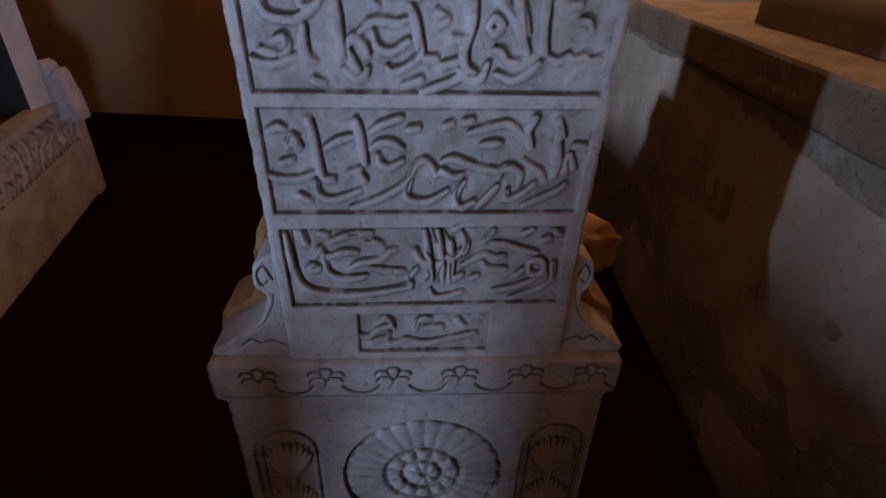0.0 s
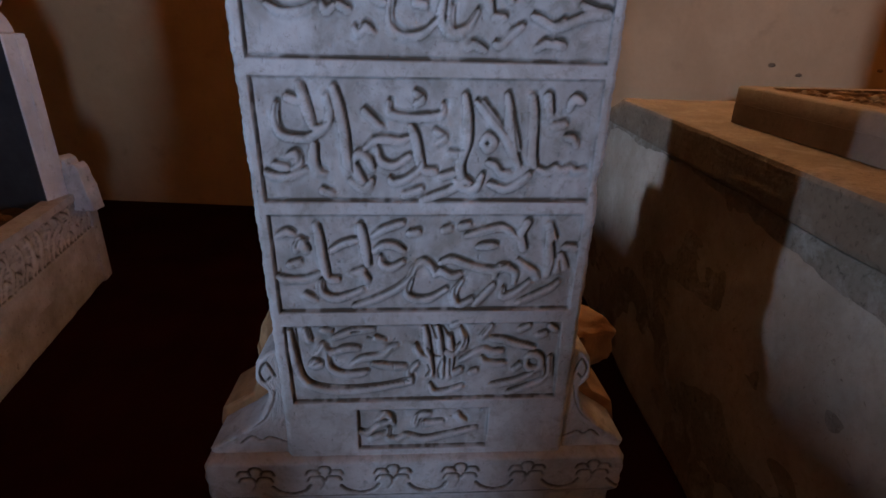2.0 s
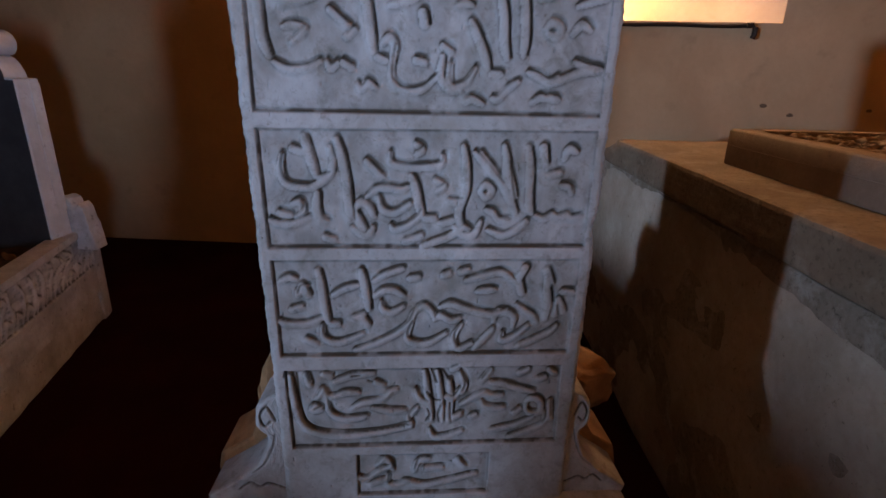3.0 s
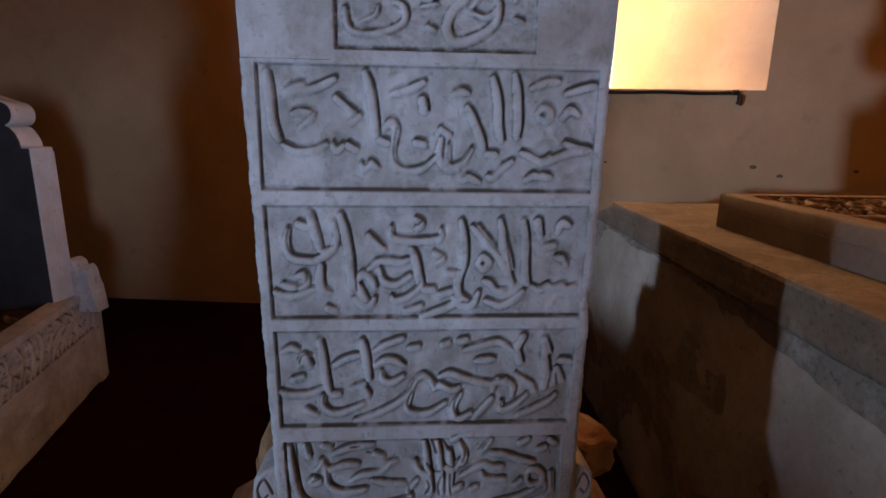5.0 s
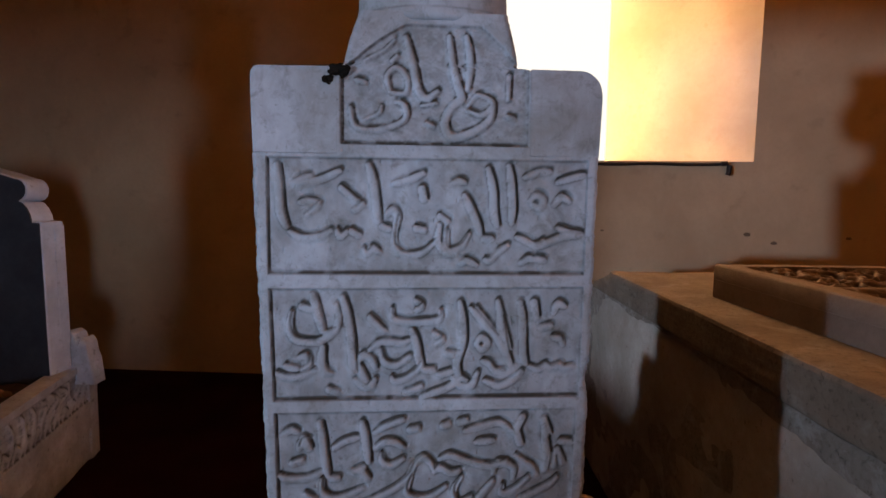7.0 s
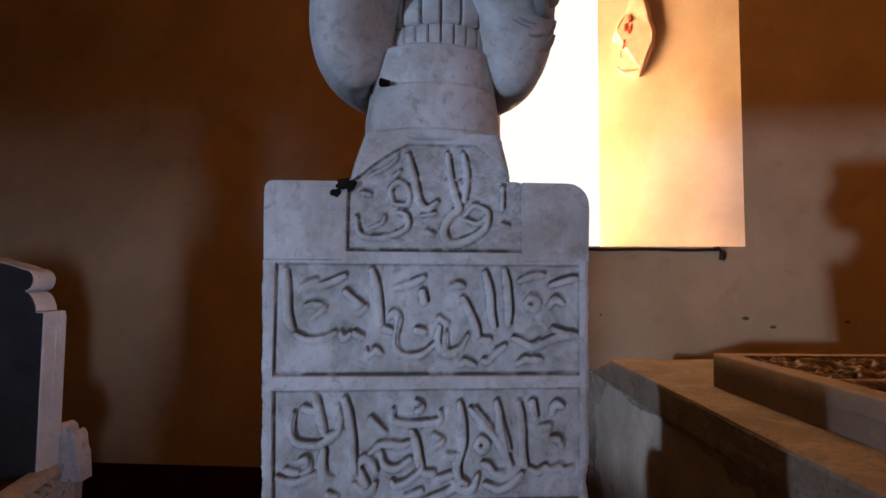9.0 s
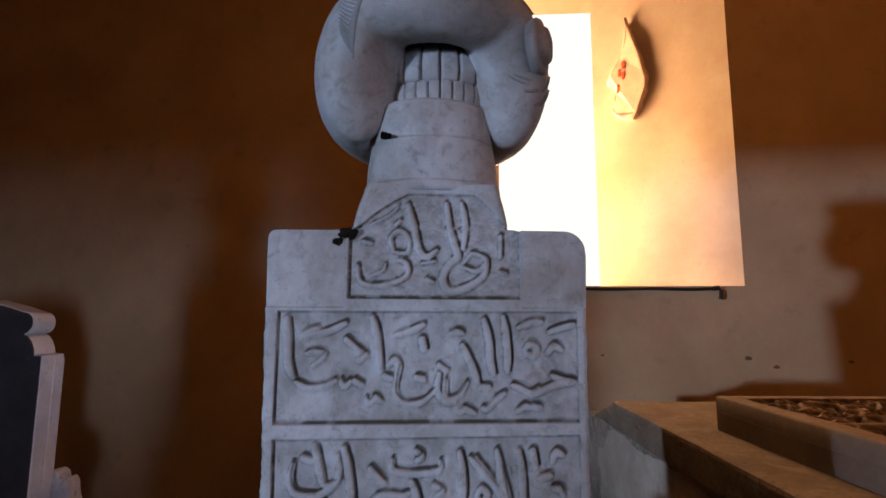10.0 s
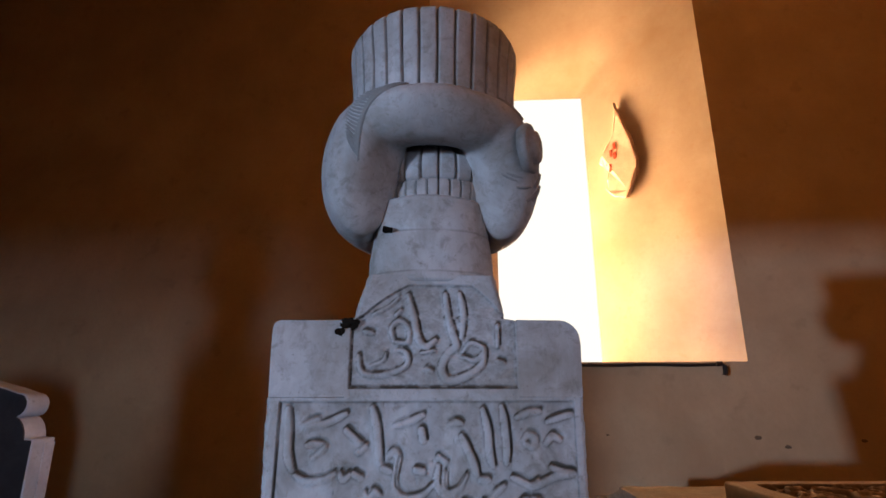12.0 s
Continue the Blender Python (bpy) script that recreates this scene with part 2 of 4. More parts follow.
class Relief:
    """A carved face as a fine grid: raised (0..1) is what the mason left standing, cut is the depth of the ground."""

    def __init__(self, u0, u1, w0, w1, step):
        self.step, self.full = step, False
        self.us, self.ws = np.arange(u0, u1 + step / 2, step), np.arange(w0, w1 + step / 2, step)
        self.U, self.W = np.meshgrid(self.us, self.ws)
        self.up = np.ones_like(self.U)
        self.low = np.zeros_like(self.U)
        self.depth = np.zeros_like(self.U)

    def sunk(self, inside, depth=0.006):
        """Cut the ground of a panel; inside is a signed distance, positive within."""
        k = np.clip(inside / 0.0025 + 0.5, 0, 1)
        self.up = np.minimum(self.up, 1 - k)
        self.depth = np.maximum(self.depth, k * depth)

    def panel(self, ul, ur, wl, wr, h, ul2, ur2, depth=0.006):
        """A panel that widens upwards: lower left and right u, lower w at both ends, height, upper left and right u."""
        t = (self.W - wl) / h
        base = wl + (wr - wl) * (self.U - ul) / (ur - ul)
        left, right = ul + (ul2 - ul) * t, ur + (ur2 - ur) * t
        self.sunk(np.minimum(np.minimum(self.U - left, right - self.U), np.minimum(self.W - base, base + h - self.W)), depth)

    def stroke(self, width, pts, taper=0.55, height=1.0):
        """A raised brush stroke through the points, thin at both ends."""
        p = np.array(pts, float).reshape(-1, 2)
        if len(p) > 2:
            q = np.vstack([2 * p[0] - p[1], p, 2 * p[-1] - p[-2]])
            out = []
            for k in range(len(p) - 1):
                a, b, c, d = q[k:k + 4]
                for s in np.linspace(0, 1, 7)[:-1]:
                    out.append(0.5 * (2 * b + (c - a) * s + (2 * a - 5 * b + 4 * c - d) * s * s + (3 * b - a - 3 * c + d) * s ** 3))
            p = np.array(out + [p[-1]])
        n = len(p) - 1
        for k in range(n):
            a, b = p[k], p[k + 1]
            f = (k + 0.5) / n
            r = width / 2 * (taper + (1 - taper) * min(1, 3.2 * min(f, 1 - f) + 0.25))
            i0, i1 = (0, len(self.us)) if self.full else np.searchsorted(self.us, [min(a[0], b[0]) - width, max(a[0], b[0]) + width])
            j0, j1 = np.searchsorted(self.ws, [min(a[1], b[1]) - width, max(a[1], b[1]) + width])
            if i1 <= i0 or j1 <= j0:
                continue
            x, y = self.U[j0:j1, i0:i1] - a[0], self.W[j0:j1, i0:i1] - a[1]
            e = b - a
            t = np.clip((x * e[0] + y * e[1]) / max(e @ e, 1e-9), 0, 1)
            dist = np.hypot(x - t * e[0], y - t * e[1])
            up = np.clip((r - dist) / 0.0028 + 0.5, 0, 1) * height
            self.up[j0:j1, i0:i1] = np.maximum(self.up[j0:j1, i0:i1], up)

    def groove(self, width, depth, pts):
        """A cut line."""
        keep = self.up
        self.up = np.zeros_like(self.U)
        self.stroke(width, pts, 0.8)
        self.low = np.maximum(self.low, self.up * depth)
        self.up = keep

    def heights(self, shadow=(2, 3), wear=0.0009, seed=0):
        """Depth below the face, and the tint of residue and one-sided shade in the grooves beside what stands proud."""
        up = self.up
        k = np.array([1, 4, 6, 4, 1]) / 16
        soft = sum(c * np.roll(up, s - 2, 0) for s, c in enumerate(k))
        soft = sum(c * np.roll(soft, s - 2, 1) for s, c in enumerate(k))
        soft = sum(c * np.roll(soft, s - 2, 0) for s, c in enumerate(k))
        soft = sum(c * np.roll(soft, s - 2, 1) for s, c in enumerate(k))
        # shift to one side, so the tint falls where each stroke would cast shade
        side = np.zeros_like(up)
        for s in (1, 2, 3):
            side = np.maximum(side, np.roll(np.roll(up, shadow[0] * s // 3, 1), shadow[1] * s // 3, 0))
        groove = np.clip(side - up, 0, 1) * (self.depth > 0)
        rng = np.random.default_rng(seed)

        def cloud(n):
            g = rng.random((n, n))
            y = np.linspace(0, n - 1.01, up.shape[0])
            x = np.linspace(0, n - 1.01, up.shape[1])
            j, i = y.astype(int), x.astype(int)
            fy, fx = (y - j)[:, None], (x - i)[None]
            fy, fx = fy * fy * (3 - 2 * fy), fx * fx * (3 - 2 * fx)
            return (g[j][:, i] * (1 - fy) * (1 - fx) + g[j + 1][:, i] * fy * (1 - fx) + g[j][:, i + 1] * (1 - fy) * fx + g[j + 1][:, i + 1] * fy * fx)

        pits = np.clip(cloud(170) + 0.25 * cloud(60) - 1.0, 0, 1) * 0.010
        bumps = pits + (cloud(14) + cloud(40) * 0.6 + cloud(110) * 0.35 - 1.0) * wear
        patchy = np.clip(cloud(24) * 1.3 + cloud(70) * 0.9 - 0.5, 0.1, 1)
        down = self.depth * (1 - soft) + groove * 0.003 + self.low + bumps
        # residue and painted shade together: thickest in the crevice at the foot of each stroke, and patchy on the open
        # ground
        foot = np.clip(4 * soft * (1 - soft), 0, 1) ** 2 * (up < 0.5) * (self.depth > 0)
        grime_shade = np.clip(pits * 120 + groove * (0.35 + 0.65 * patchy) * 0.9 + foot * patchy * 0.55 + np.clip(self.low / 0.003, 0, 1) ** 1.5 * (0.4 + 0.6 * patchy) * 1.4 + (self.depth > 0) * (1 - soft) * 0.30 * patchy, 0, 0.95)
        return down, grime_shade


def relief_mesh(name, down, grime_shade, us, ws, edge_u, thick, material, parent, label="", wide=False, rim_from=-9):
    """Grid face at y = down, its rim drawn back to y = thick. edge_u(w) gives the left and right ends at each height."""
    nw, nu = down.shape
    lo, hi = edge_u(ws)
    band = 0.03
    U = np.repeat(us[None], nw, 0)
    left, right = us[0] + band, us[-1] - band
    end_l, end_r = np.minimum(lo, 9)[:, None], hi[:, None]
    inner_l = np.maximum(left, end_l + 0.006)
    inner_r = np.minimum(right, end_r - 0.006)
    if wide:
        frac = (us - us[0]) / (us[-1] - us[0])
        U = end_l + (end_r - end_l) * frac[None]
    else:
        U = np.where(U < left, end_l + (inner_l - end_l) * (U - us[0]) / band, np.where(U > right, end_r - (end_r - inner_r) * (us[-1] - U) / band, U))
    W = np.repeat(ws[:, None], nu, 1)
    inset = np.minimum(np.minimum(U - lo[:, None], hi[:, None] - U), 1)
    rim = np.clip(1 - inset / 0.008, 0, 1) ** 2 * 0.006 * (W > rim_from)
    V = np.stack([U, down + rim, W], -1).reshape(-1, 3)
    idx = np.arange(nw * nu).reshape(nw, nu)
    F = np.stack([idx[:-1, :-1], idx[:-1, 1:], idx[1:, 1:], idx[1:, :-1]], -1).reshape(-1, 4)
    rimloop = np.concatenate([idx[0, :], idx[1:, -1], idx[-1, -2::-1], idx[-2:0:-1, 0]])
    backv = V[rimloop].copy()
    backv[:, 1] = thick
    nb, base = len(rimloop), len(V)
    k = np.arange(nb)
    side = np.stack([rimloop[k], base + k, base + (k + 1) % nb, rimloop[(k + 1) % nb]], -1)
    me = bpy.data.meshes.new(name)
    allv = np.vstack([V, backv])
    loops = np.concatenate([F.ravel(), side.ravel(), base + k])
    me.vertices.add(len(allv))
    me.vertices.foreach_set("co", allv.ravel())
    me.loops.add(len(loops))
    me.loops.foreach_set("vertex_index", loops.astype(np.int32))
    nf = len(F) + len(side)
    me.polygons.add(nf + 1)
    me.polygons.foreach_set("loop_start", np.concatenate([np.arange(nf) * 4, [nf * 4]]).astype(np.int32))
    me.update(calc_edges=True)
    me.validate()
    att = me.attributes.new("grime_shade", "FLOAT", "POINT")
    att.data.foreach_set("value", np.concatenate([grime_shade.ravel(), np.zeros(nb)]).astype(np.float32))
    me.materials.append(material)
    me.shade_smooth()
    me.set_sharp_from_angle(angle=radians(50))
    ob = new(name, me)
    ob.parent = parent
    return tagged(ob, label)


THICK = 0.115
STEP = 0.0016
slab = Relief(-0.245, 0.26, 0.59, 1.372, STEP)
slab.panel(-0.197, 0.214, 0.699, 0.704, 0.136, -0.201, 0.212, 0.0036)
slab.panel(-0.204, 0.220, 0.858, 0.861, 0.148, -0.208, 0.225, 0.0036)
slab.panel(-0.209, 0.228, 1.024, 1.027, 0.160, -0.214, 0.232, 0.0036)
slab.panel(-0.215, 0.232, 1.205, 1.205, 0.162, -0.216, 0.236, 0.0036)
slab.panel(-0.099, 0.108, 0.607, 0.608, 0.077, -0.099, 0.110, 0.0035)
ink = slab.stroke


def brush(pts, du=-0.0015, dw=-0.0062, wide=0.0105):
    """A low stroke with the dark crevice cut along its sheltered side."""
    p = np.array(pts).reshape(-1, 2)
    slab.stroke(wide, p + (du, dw), 0.5, 0.85)
    slab.groove(0.0034, 0.0021, p)


ink(0.0105, (-0.194, 0.825, -0.192, 0.792, -0.187, 0.757, -0.172, 0.731, -0.134, 0.719, -0.074, 0.722, -0.015, 0.734))
slab.groove(0.0034, 0.003, (-0.184, 0.830, -0.182, 0.787, -0.175, 0.747, -0.151, 0.733, -0.099, 0.729, -0.047, 0.735, -0.014, 0.745))
brush((-0.128, 0.820, -0.103, 0.830, -0.070, 0.834))
slab.groove(0.0034, 0.003, (-0.103, 0.824, -0.091, 0.825))
brush((-0.156, 0.792, -0.145, 0.808, -0.138, 0.795, -0.125, 0.796))
brush((-0.128, 0.795, -0.113, 0.801, -0.093, 0.801))
brush((-0.140, 0.789, -0.136, 0.767, -0.119, 0.756, -0.098, 0.756, -0.081, 0.759))
brush((-0.104, 0.773, -0.088, 0.783, -0.059, 0.788, -0.046, 0.801, -0.035, 0.805))
brush((-0.072, 0.774, -0.047, 0.769, -0.023, 0.768))
slab.groove(0.0034, 0.003, (-0.079, 0.815, -0.074, 0.813))
brush((-0.066, 0.818, -0.056, 0.814))
brush((-0.166, 0.772, -0.160, 0.779, -0.151, 0.774, -0.161, 0.769))
brush((-0.169, 0.833, -0.165, 0.816))
brush((-0.143, 0.833, -0.134, 0.830))
brush((-0.006, 0.805, 0.000, 0.790, 0.011, 0.781))
slab.groove(0.0034, 0.003, (0.010, 0.797, 0.020, 0.782, 0.030, 0.782))
slab.groove(0.0034, 0.003, (0.017, 0.834, 0.024, 0.813))
slab.groove(0.0034, 0.003, (0.033, 0.834, 0.044, 0.817))
ink(0.0105, (0.005, 0.831, 0.010, 0.795, 0.017, 0.745))
ink(0.0105, (0.024, 0.831, 0.029, 0.795, 0.033, 0.744))
ink(0.0105, (0.043, 0.815, 0.046, 0.780, 0.043, 0.742))
brush((0.039, 0.793, 0.051, 0.790, 0.060, 0.805))
brush((0.061, 0.834, 0.068, 0.814, 0.064, 0.798))
slab.groove(0.0034, 0.003, (0.011, 0.767, 0.014, 0.755, 0.009, 0.744))
slab.groove(0.0034, 0.003, (0.031, 0.772, 0.027, 0.755, 0.029, 0.742))
slab.groove(0.0034, 0.003, (0.045, 0.777, 0.046, 0.749))
brush((0.016, 0.734, 0.023, 0.720, 0.041, 0.721, 0.065, 0.730))
brush((-0.004, 0.773, -0.017, 0.757, -0.012, 0.743))
brush((0.063, 0.779, 0.081, 0.790, 0.098, 0.797, 0.112, 0.792, 0.126, 0.794))
brush((0.107, 0.816, 0.127, 0.814, 0.149, 0.806, 0.174, 0.800))
brush((0.095, 0.783, 0.100, 0.775, 0.117, 0.771, 0.130, 0.772))
brush((0.053, 0.756, 0.062, 0.761))
brush((0.079, 0.756, 0.086, 0.759))
brush((0.111, 0.731, 0.146, 0.739, 0.176, 0.753))
brush((0.139, 0.718, 0.178, 0.732, 0.195, 0.745, 0.195, 0.765))
brush((0.151, 0.832, 0.163, 0.839))
ink(0.0105, (0.162, 0.764, 0.165, 0.778, 0.178, 0.781, 0.187, 0.771, 0.184, 0.757, 0.170, 0.755, 0.162, 0.764))
brush((0.147, 0.762, 0.154, 0.769))
brush((0.202, 0.781, 0.204, 0.751))
brush((0.180, 0.821, 0.190, 0.825))
brush((0.197, 0.838, 0.205, 0.832))
brush((0.048, 0.840, 0.055, 0.843))
brush((0.093, 0.819, 0.106, 0.838))
brush((-0.099, 0.647, -0.085, 0.643, -0.067, 0.657, -0.049, 0.664))
brush((-0.066, 0.670, -0.057, 0.681, -0.047, 0.675, -0.042, 0.661))
brush((-0.049, 0.650, -0.050, 0.631, -0.035, 0.630, -0.022, 0.636, 0.006, 0.629, 0.043, 0.636, 0.075, 0.645, 0.091, 0.648))
brush((-0.008, 0.656, -0.002, 0.675, 0.016, 0.679))
brush((0.008, 0.660, 0.035, 0.662))
brush((0.062, 0.677, 0.071, 0.665))
brush((-0.077, 0.634, -0.056, 0.640))
brush((-0.197, 0.980, -0.185, 0.987, -0.175, 0.984))
brush((-0.174, 0.959, -0.170, 0.969, -0.160, 0.973))
brush((-0.161, 0.969, -0.154, 0.956), -0.0075, -0.0015, 0.0125)
brush((-0.183, 0.938, -0.170, 0.942))
brush((-0.201, 0.920, -0.192, 0.916, -0.168, 0.915, -0.153, 0.919, -0.143, 0.924))
brush((-0.138, 0.993, -0.134, 0.965, -0.131, 0.935, -0.127, 0.915), -0.0075, -0.0015, 0.0125)
brush((-0.127, 0.915, -0.119, 0.915))
brush((-0.126, 0.959, -0.110, 0.969, -0.090, 0.975))
brush((-0.078, 0.992, -0.073, 0.964, -0.069, 0.934), -0.0075, -0.0015, 0.0125)
brush((-0.066, 0.981, -0.054, 0.990, -0.038, 0.996, -0.025, 1.000))
brush((-0.066, 0.958, -0.054, 0.967, -0.038, 0.967, -0.024, 0.959))
brush((-0.056, 0.949, -0.054, 0.938, -0.042, 0.933, -0.025, 0.942))
brush((-0.096, 0.924, -0.082, 0.930))
brush((-0.141, 0.913, -0.140, 0.895, -0.128, 0.886, -0.112, 0.887, -0.083, 0.899))
brush((-0.079, 0.921, -0.071, 0.910), -0.0075, -0.0015, 0.0125)
brush((-0.096, 0.873, -0.071, 0.881, -0.038, 0.898, -0.017, 0.916, -0.009, 0.933, 0.002, 0.942))
brush((-0.015, 0.985, -0.004, 0.987))
brush((-0.005, 0.940, 0.007, 0.943, 0.017, 0.933, 0.020, 0.924))
brush((0.020, 0.922, 0.028, 0.928, 0.045, 0.920, 0.057, 0.923))
brush((-0.013, 0.914, -0.020, 0.893, -0.009, 0.884, 0.012, 0.884, 0.037, 0.899))
brush((0.028, 0.941, 0.044, 0.946, 0.069, 0.937, 0.095, 0.930, 0.111, 0.930))
brush((0.115, 0.931, 0.125, 0.935))
brush((0.060, 0.913, 0.049, 0.892, 0.056, 0.874, 0.075, 0.883))
ink(0.0105, (0.078, 0.868, 0.092, 0.885, 0.105, 0.900))
ink(0.0105, (0.105, 0.912, 0.109, 0.926, 0.121, 0.928, 0.135, 0.919, 0.134, 0.904))
brush((0.121, 0.900, 0.119, 0.888, 0.134, 0.891, 0.158, 0.911))
brush((0.140, 0.944, 0.153, 0.935, 0.166, 0.926, 0.171, 0.917))
brush((0.064, 0.982, 0.085, 0.988, 0.109, 0.994, 0.122, 0.991, 0.135, 0.979))
brush((0.145, 0.977, 0.155, 0.996), -0.0075, -0.0015, 0.0125)
brush((0.081, 0.965, 0.092, 0.967, 0.106, 0.968))
brush((0.147, 0.973, 0.151, 0.959), -0.0075, -0.0015, 0.0125)
ink(0.0105, (0.178, 0.983, 0.182, 0.948, 0.185, 0.917))
brush((0.186, 0.992, 0.193, 0.974), -0.0075, -0.0015, 0.0125)
brush((0.188, 0.970, 0.192, 0.939, 0.188, 0.917), -0.0075, -0.0015, 0.0125)
brush((0.143, 0.877, 0.163, 0.886, 0.188, 0.899, 0.201, 0.911))
brush((0.199, 0.939, 0.202, 0.925), -0.0075, -0.0015, 0.0125)
brush((0.207, 0.946, 0.214, 0.930), -0.0075, -0.0015, 0.0125)
brush((0.206, 0.965, 0.219, 0.964))
brush((0.032, 0.990, 0.040, 0.993))
brush((0.056, 0.995, 0.066, 0.998))
brush((-0.164, 0.891, -0.152, 0.884))
brush((-0.182, 1.157, -0.185, 1.137, -0.181, 1.121, -0.169, 1.115, -0.150, 1.115))
brush((-0.147, 1.177, -0.141, 1.153, -0.134, 1.126), -0.0075, -0.0015, 0.0125)
brush((-0.134, 1.126, -0.122, 1.130))
brush((-0.133, 1.102, -0.135, 1.085, -0.132, 1.069, -0.123, 1.065), -0.0075, -0.0015, 0.0125)
ink(0.0105, (-0.121, 1.161, -0.118, 1.141, -0.124, 1.124, -0.143, 1.110, -0.162, 1.106))
brush((-0.168, 1.165, -0.157, 1.161))
brush((-0.105, 1.173, -0.099, 1.149, -0.094, 1.118, -0.092, 1.085, -0.091, 1.065), -0.0075, -0.0015, 0.0125)
brush((-0.172, 1.092, -0.162, 1.094, -0.159, 1.081, -0.168, 1.073))
brush((-0.190, 1.079, -0.177, 1.076))
brush((-0.203, 1.069, -0.190, 1.064, -0.171, 1.065, -0.151, 1.073))
brush((-0.131, 1.045, -0.120, 1.042))
brush((-0.072, 1.149, -0.053, 1.130))
brush((-0.073, 1.102, -0.062, 1.112, -0.045, 1.114, -0.029, 1.112, -0.018, 1.116))
brush((-0.057, 1.102, -0.052, 1.085, -0.037, 1.080, -0.022, 1.089, -0.016, 1.093))
brush((-0.041, 1.062, -0.037, 1.057, -0.022, 1.061, -0.006, 1.073, -0.002, 1.080))
brush((-0.085, 1.077, -0.077, 1.061, -0.072, 1.053), -0.0075, -0.0015, 0.0125)
ink(0.0105, (-0.091, 1.079, -0.083, 1.089, -0.072, 1.082, -0.066, 1.069))
ink(0.0105, (-0.095, 1.053, -0.084, 1.044, -0.073, 1.043, -0.067, 1.053))
brush((-0.041, 1.161, -0.040, 1.148, -0.026, 1.143, -0.002, 1.142, 0.025, 1.146, 0.028, 1.158))
brush((-0.008, 1.173, 0.000, 1.166, -0.007, 1.159))
brush((-0.008, 1.126, -0.002, 1.110, 0.002, 1.089, 0.006, 1.073), -0.0075, -0.0015, 0.0125)
brush((0.006, 1.073, 0.017, 1.073))
brush((-0.022, 1.040, -0.001, 1.048))
brush((0.026, 1.065, 0.042, 1.070))
ink(0.0105, (-0.001, 1.027, 0.035, 1.040, 0.059, 1.056))
brush((0.018, 1.126, 0.030, 1.118, 0.021, 1.110))
brush((0.061, 1.166, 0.065, 1.142, 0.066, 1.110, 0.062, 1.093, 0.057, 1.077, 0.060, 1.060, 0.071, 1.054), -0.0075, -0.0015, 0.0125)
brush((0.038, 1.096, 0.054, 1.096))
ink(0.0105, (0.044, 1.055, 0.055, 1.044, 0.071, 1.044, 0.080, 1.062))
brush((0.071, 1.162, 0.089, 1.142, 0.110, 1.118))
brush((0.117, 1.146, 0.122, 1.118, 0.126, 1.097, 0.135, 1.077), -0.0075, -0.0015, 0.0125)
ink(0.0105, (0.078, 1.106, 0.086, 1.114, 0.094, 1.106, 0.086, 1.097, 0.078, 1.104))
brush((0.089, 1.085, 0.099, 1.081, 0.107, 1.071, 0.119, 1.071))
ink(0.0105, (0.091, 1.050, 0.112, 1.043, 0.132, 1.052, 0.144, 1.064))
ink(0.0105, (0.108, 1.166, 0.115, 1.134, 0.126, 1.097))
ink(0.0105, (0.077, 1.156, 0.106, 1.116, 0.118, 1.092))
brush((0.148, 1.166, 0.152, 1.134, 0.153, 1.093, 0.157, 1.077), -0.0075, -0.0015, 0.0125)
brush((0.157, 1.077, 0.168, 1.073, 0.180, 1.079, 0.188, 1.075, 0.201, 1.079, 0.207, 1.074, 0.220, 1.077))
brush((0.168, 1.166, 0.171, 1.146), -0.0075, -0.0015, 0.0125)
brush((0.173, 1.134, 0.186, 1.137))
ink(0.0105, (0.189, 1.150, 0.195, 1.163, 0.205, 1.159))
brush((0.190, 1.120, 0.201, 1.118, 0.205, 1.109))
brush((-0.195, 1.358, -0.192, 1.325, -0.190, 1.293, -0.183, 1.273), -0.0075, -0.0015, 0.0125)
brush((-0.183, 1.270, -0.167, 1.262, -0.143, 1.264, -0.127, 1.272))
brush((-0.178, 1.338, -0.166, 1.344, -0.154, 1.348))
ink(0.0105, (-0.173, 1.329, -0.141, 1.337, -0.116, 1.349))
brush((-0.112, 1.331, -0.091, 1.313))
brush((-0.093, 1.301, -0.084, 1.309))
brush((-0.169, 1.311, -0.159, 1.313, -0.144, 1.309, -0.160, 1.293))
brush((-0.069, 1.359, -0.062, 1.334, -0.058, 1.301, -0.056, 1.281), -0.0075, -0.0015, 0.0125)
brush((-0.055, 1.278, -0.047, 1.275))
brush((-0.118, 1.272, -0.114, 1.264, -0.106, 1.271))
brush((-0.098, 1.271, -0.089, 1.266))
brush((-0.081, 1.246, -0.077, 1.240, -0.069, 1.248, -0.059, 1.242))
ink(0.0105, (-0.051, 1.288, -0.042, 1.296, -0.036, 1.285, -0.040, 1.264))
brush((-0.034, 1.289, -0.039, 1.260, -0.034, 1.244, -0.020, 1.238, 0.001, 1.242, 0.017, 1.256))
ink(0.0105, (-0.041, 1.332, -0.021, 1.337, 0.000, 1.347))
brush((0.006, 1.326, 0.008, 1.313), -0.0075, -0.0015, 0.0125)
brush((-0.008, 1.276, 0.002, 1.274))
brush((0.026, 1.293, 0.035, 1.287))
brush((0.036, 1.272, 0.034, 1.252, 0.040, 1.244, 0.055, 1.250, 0.067, 1.268))
ink(0.0105, (0.024, 1.275, 0.021, 1.252, 0.032, 1.236, 0.047, 1.234))
brush((0.066, 1.318, 0.074, 1.301, 0.083, 1.281, 0.088, 1.264), -0.0075, -0.0015, 0.0125)
brush((0.088, 1.262, 0.098, 1.262))
brush((0.099, 1.356, 0.106, 1.326, 0.108, 1.293, 0.112, 1.276), -0.0075, -0.0015, 0.0125)
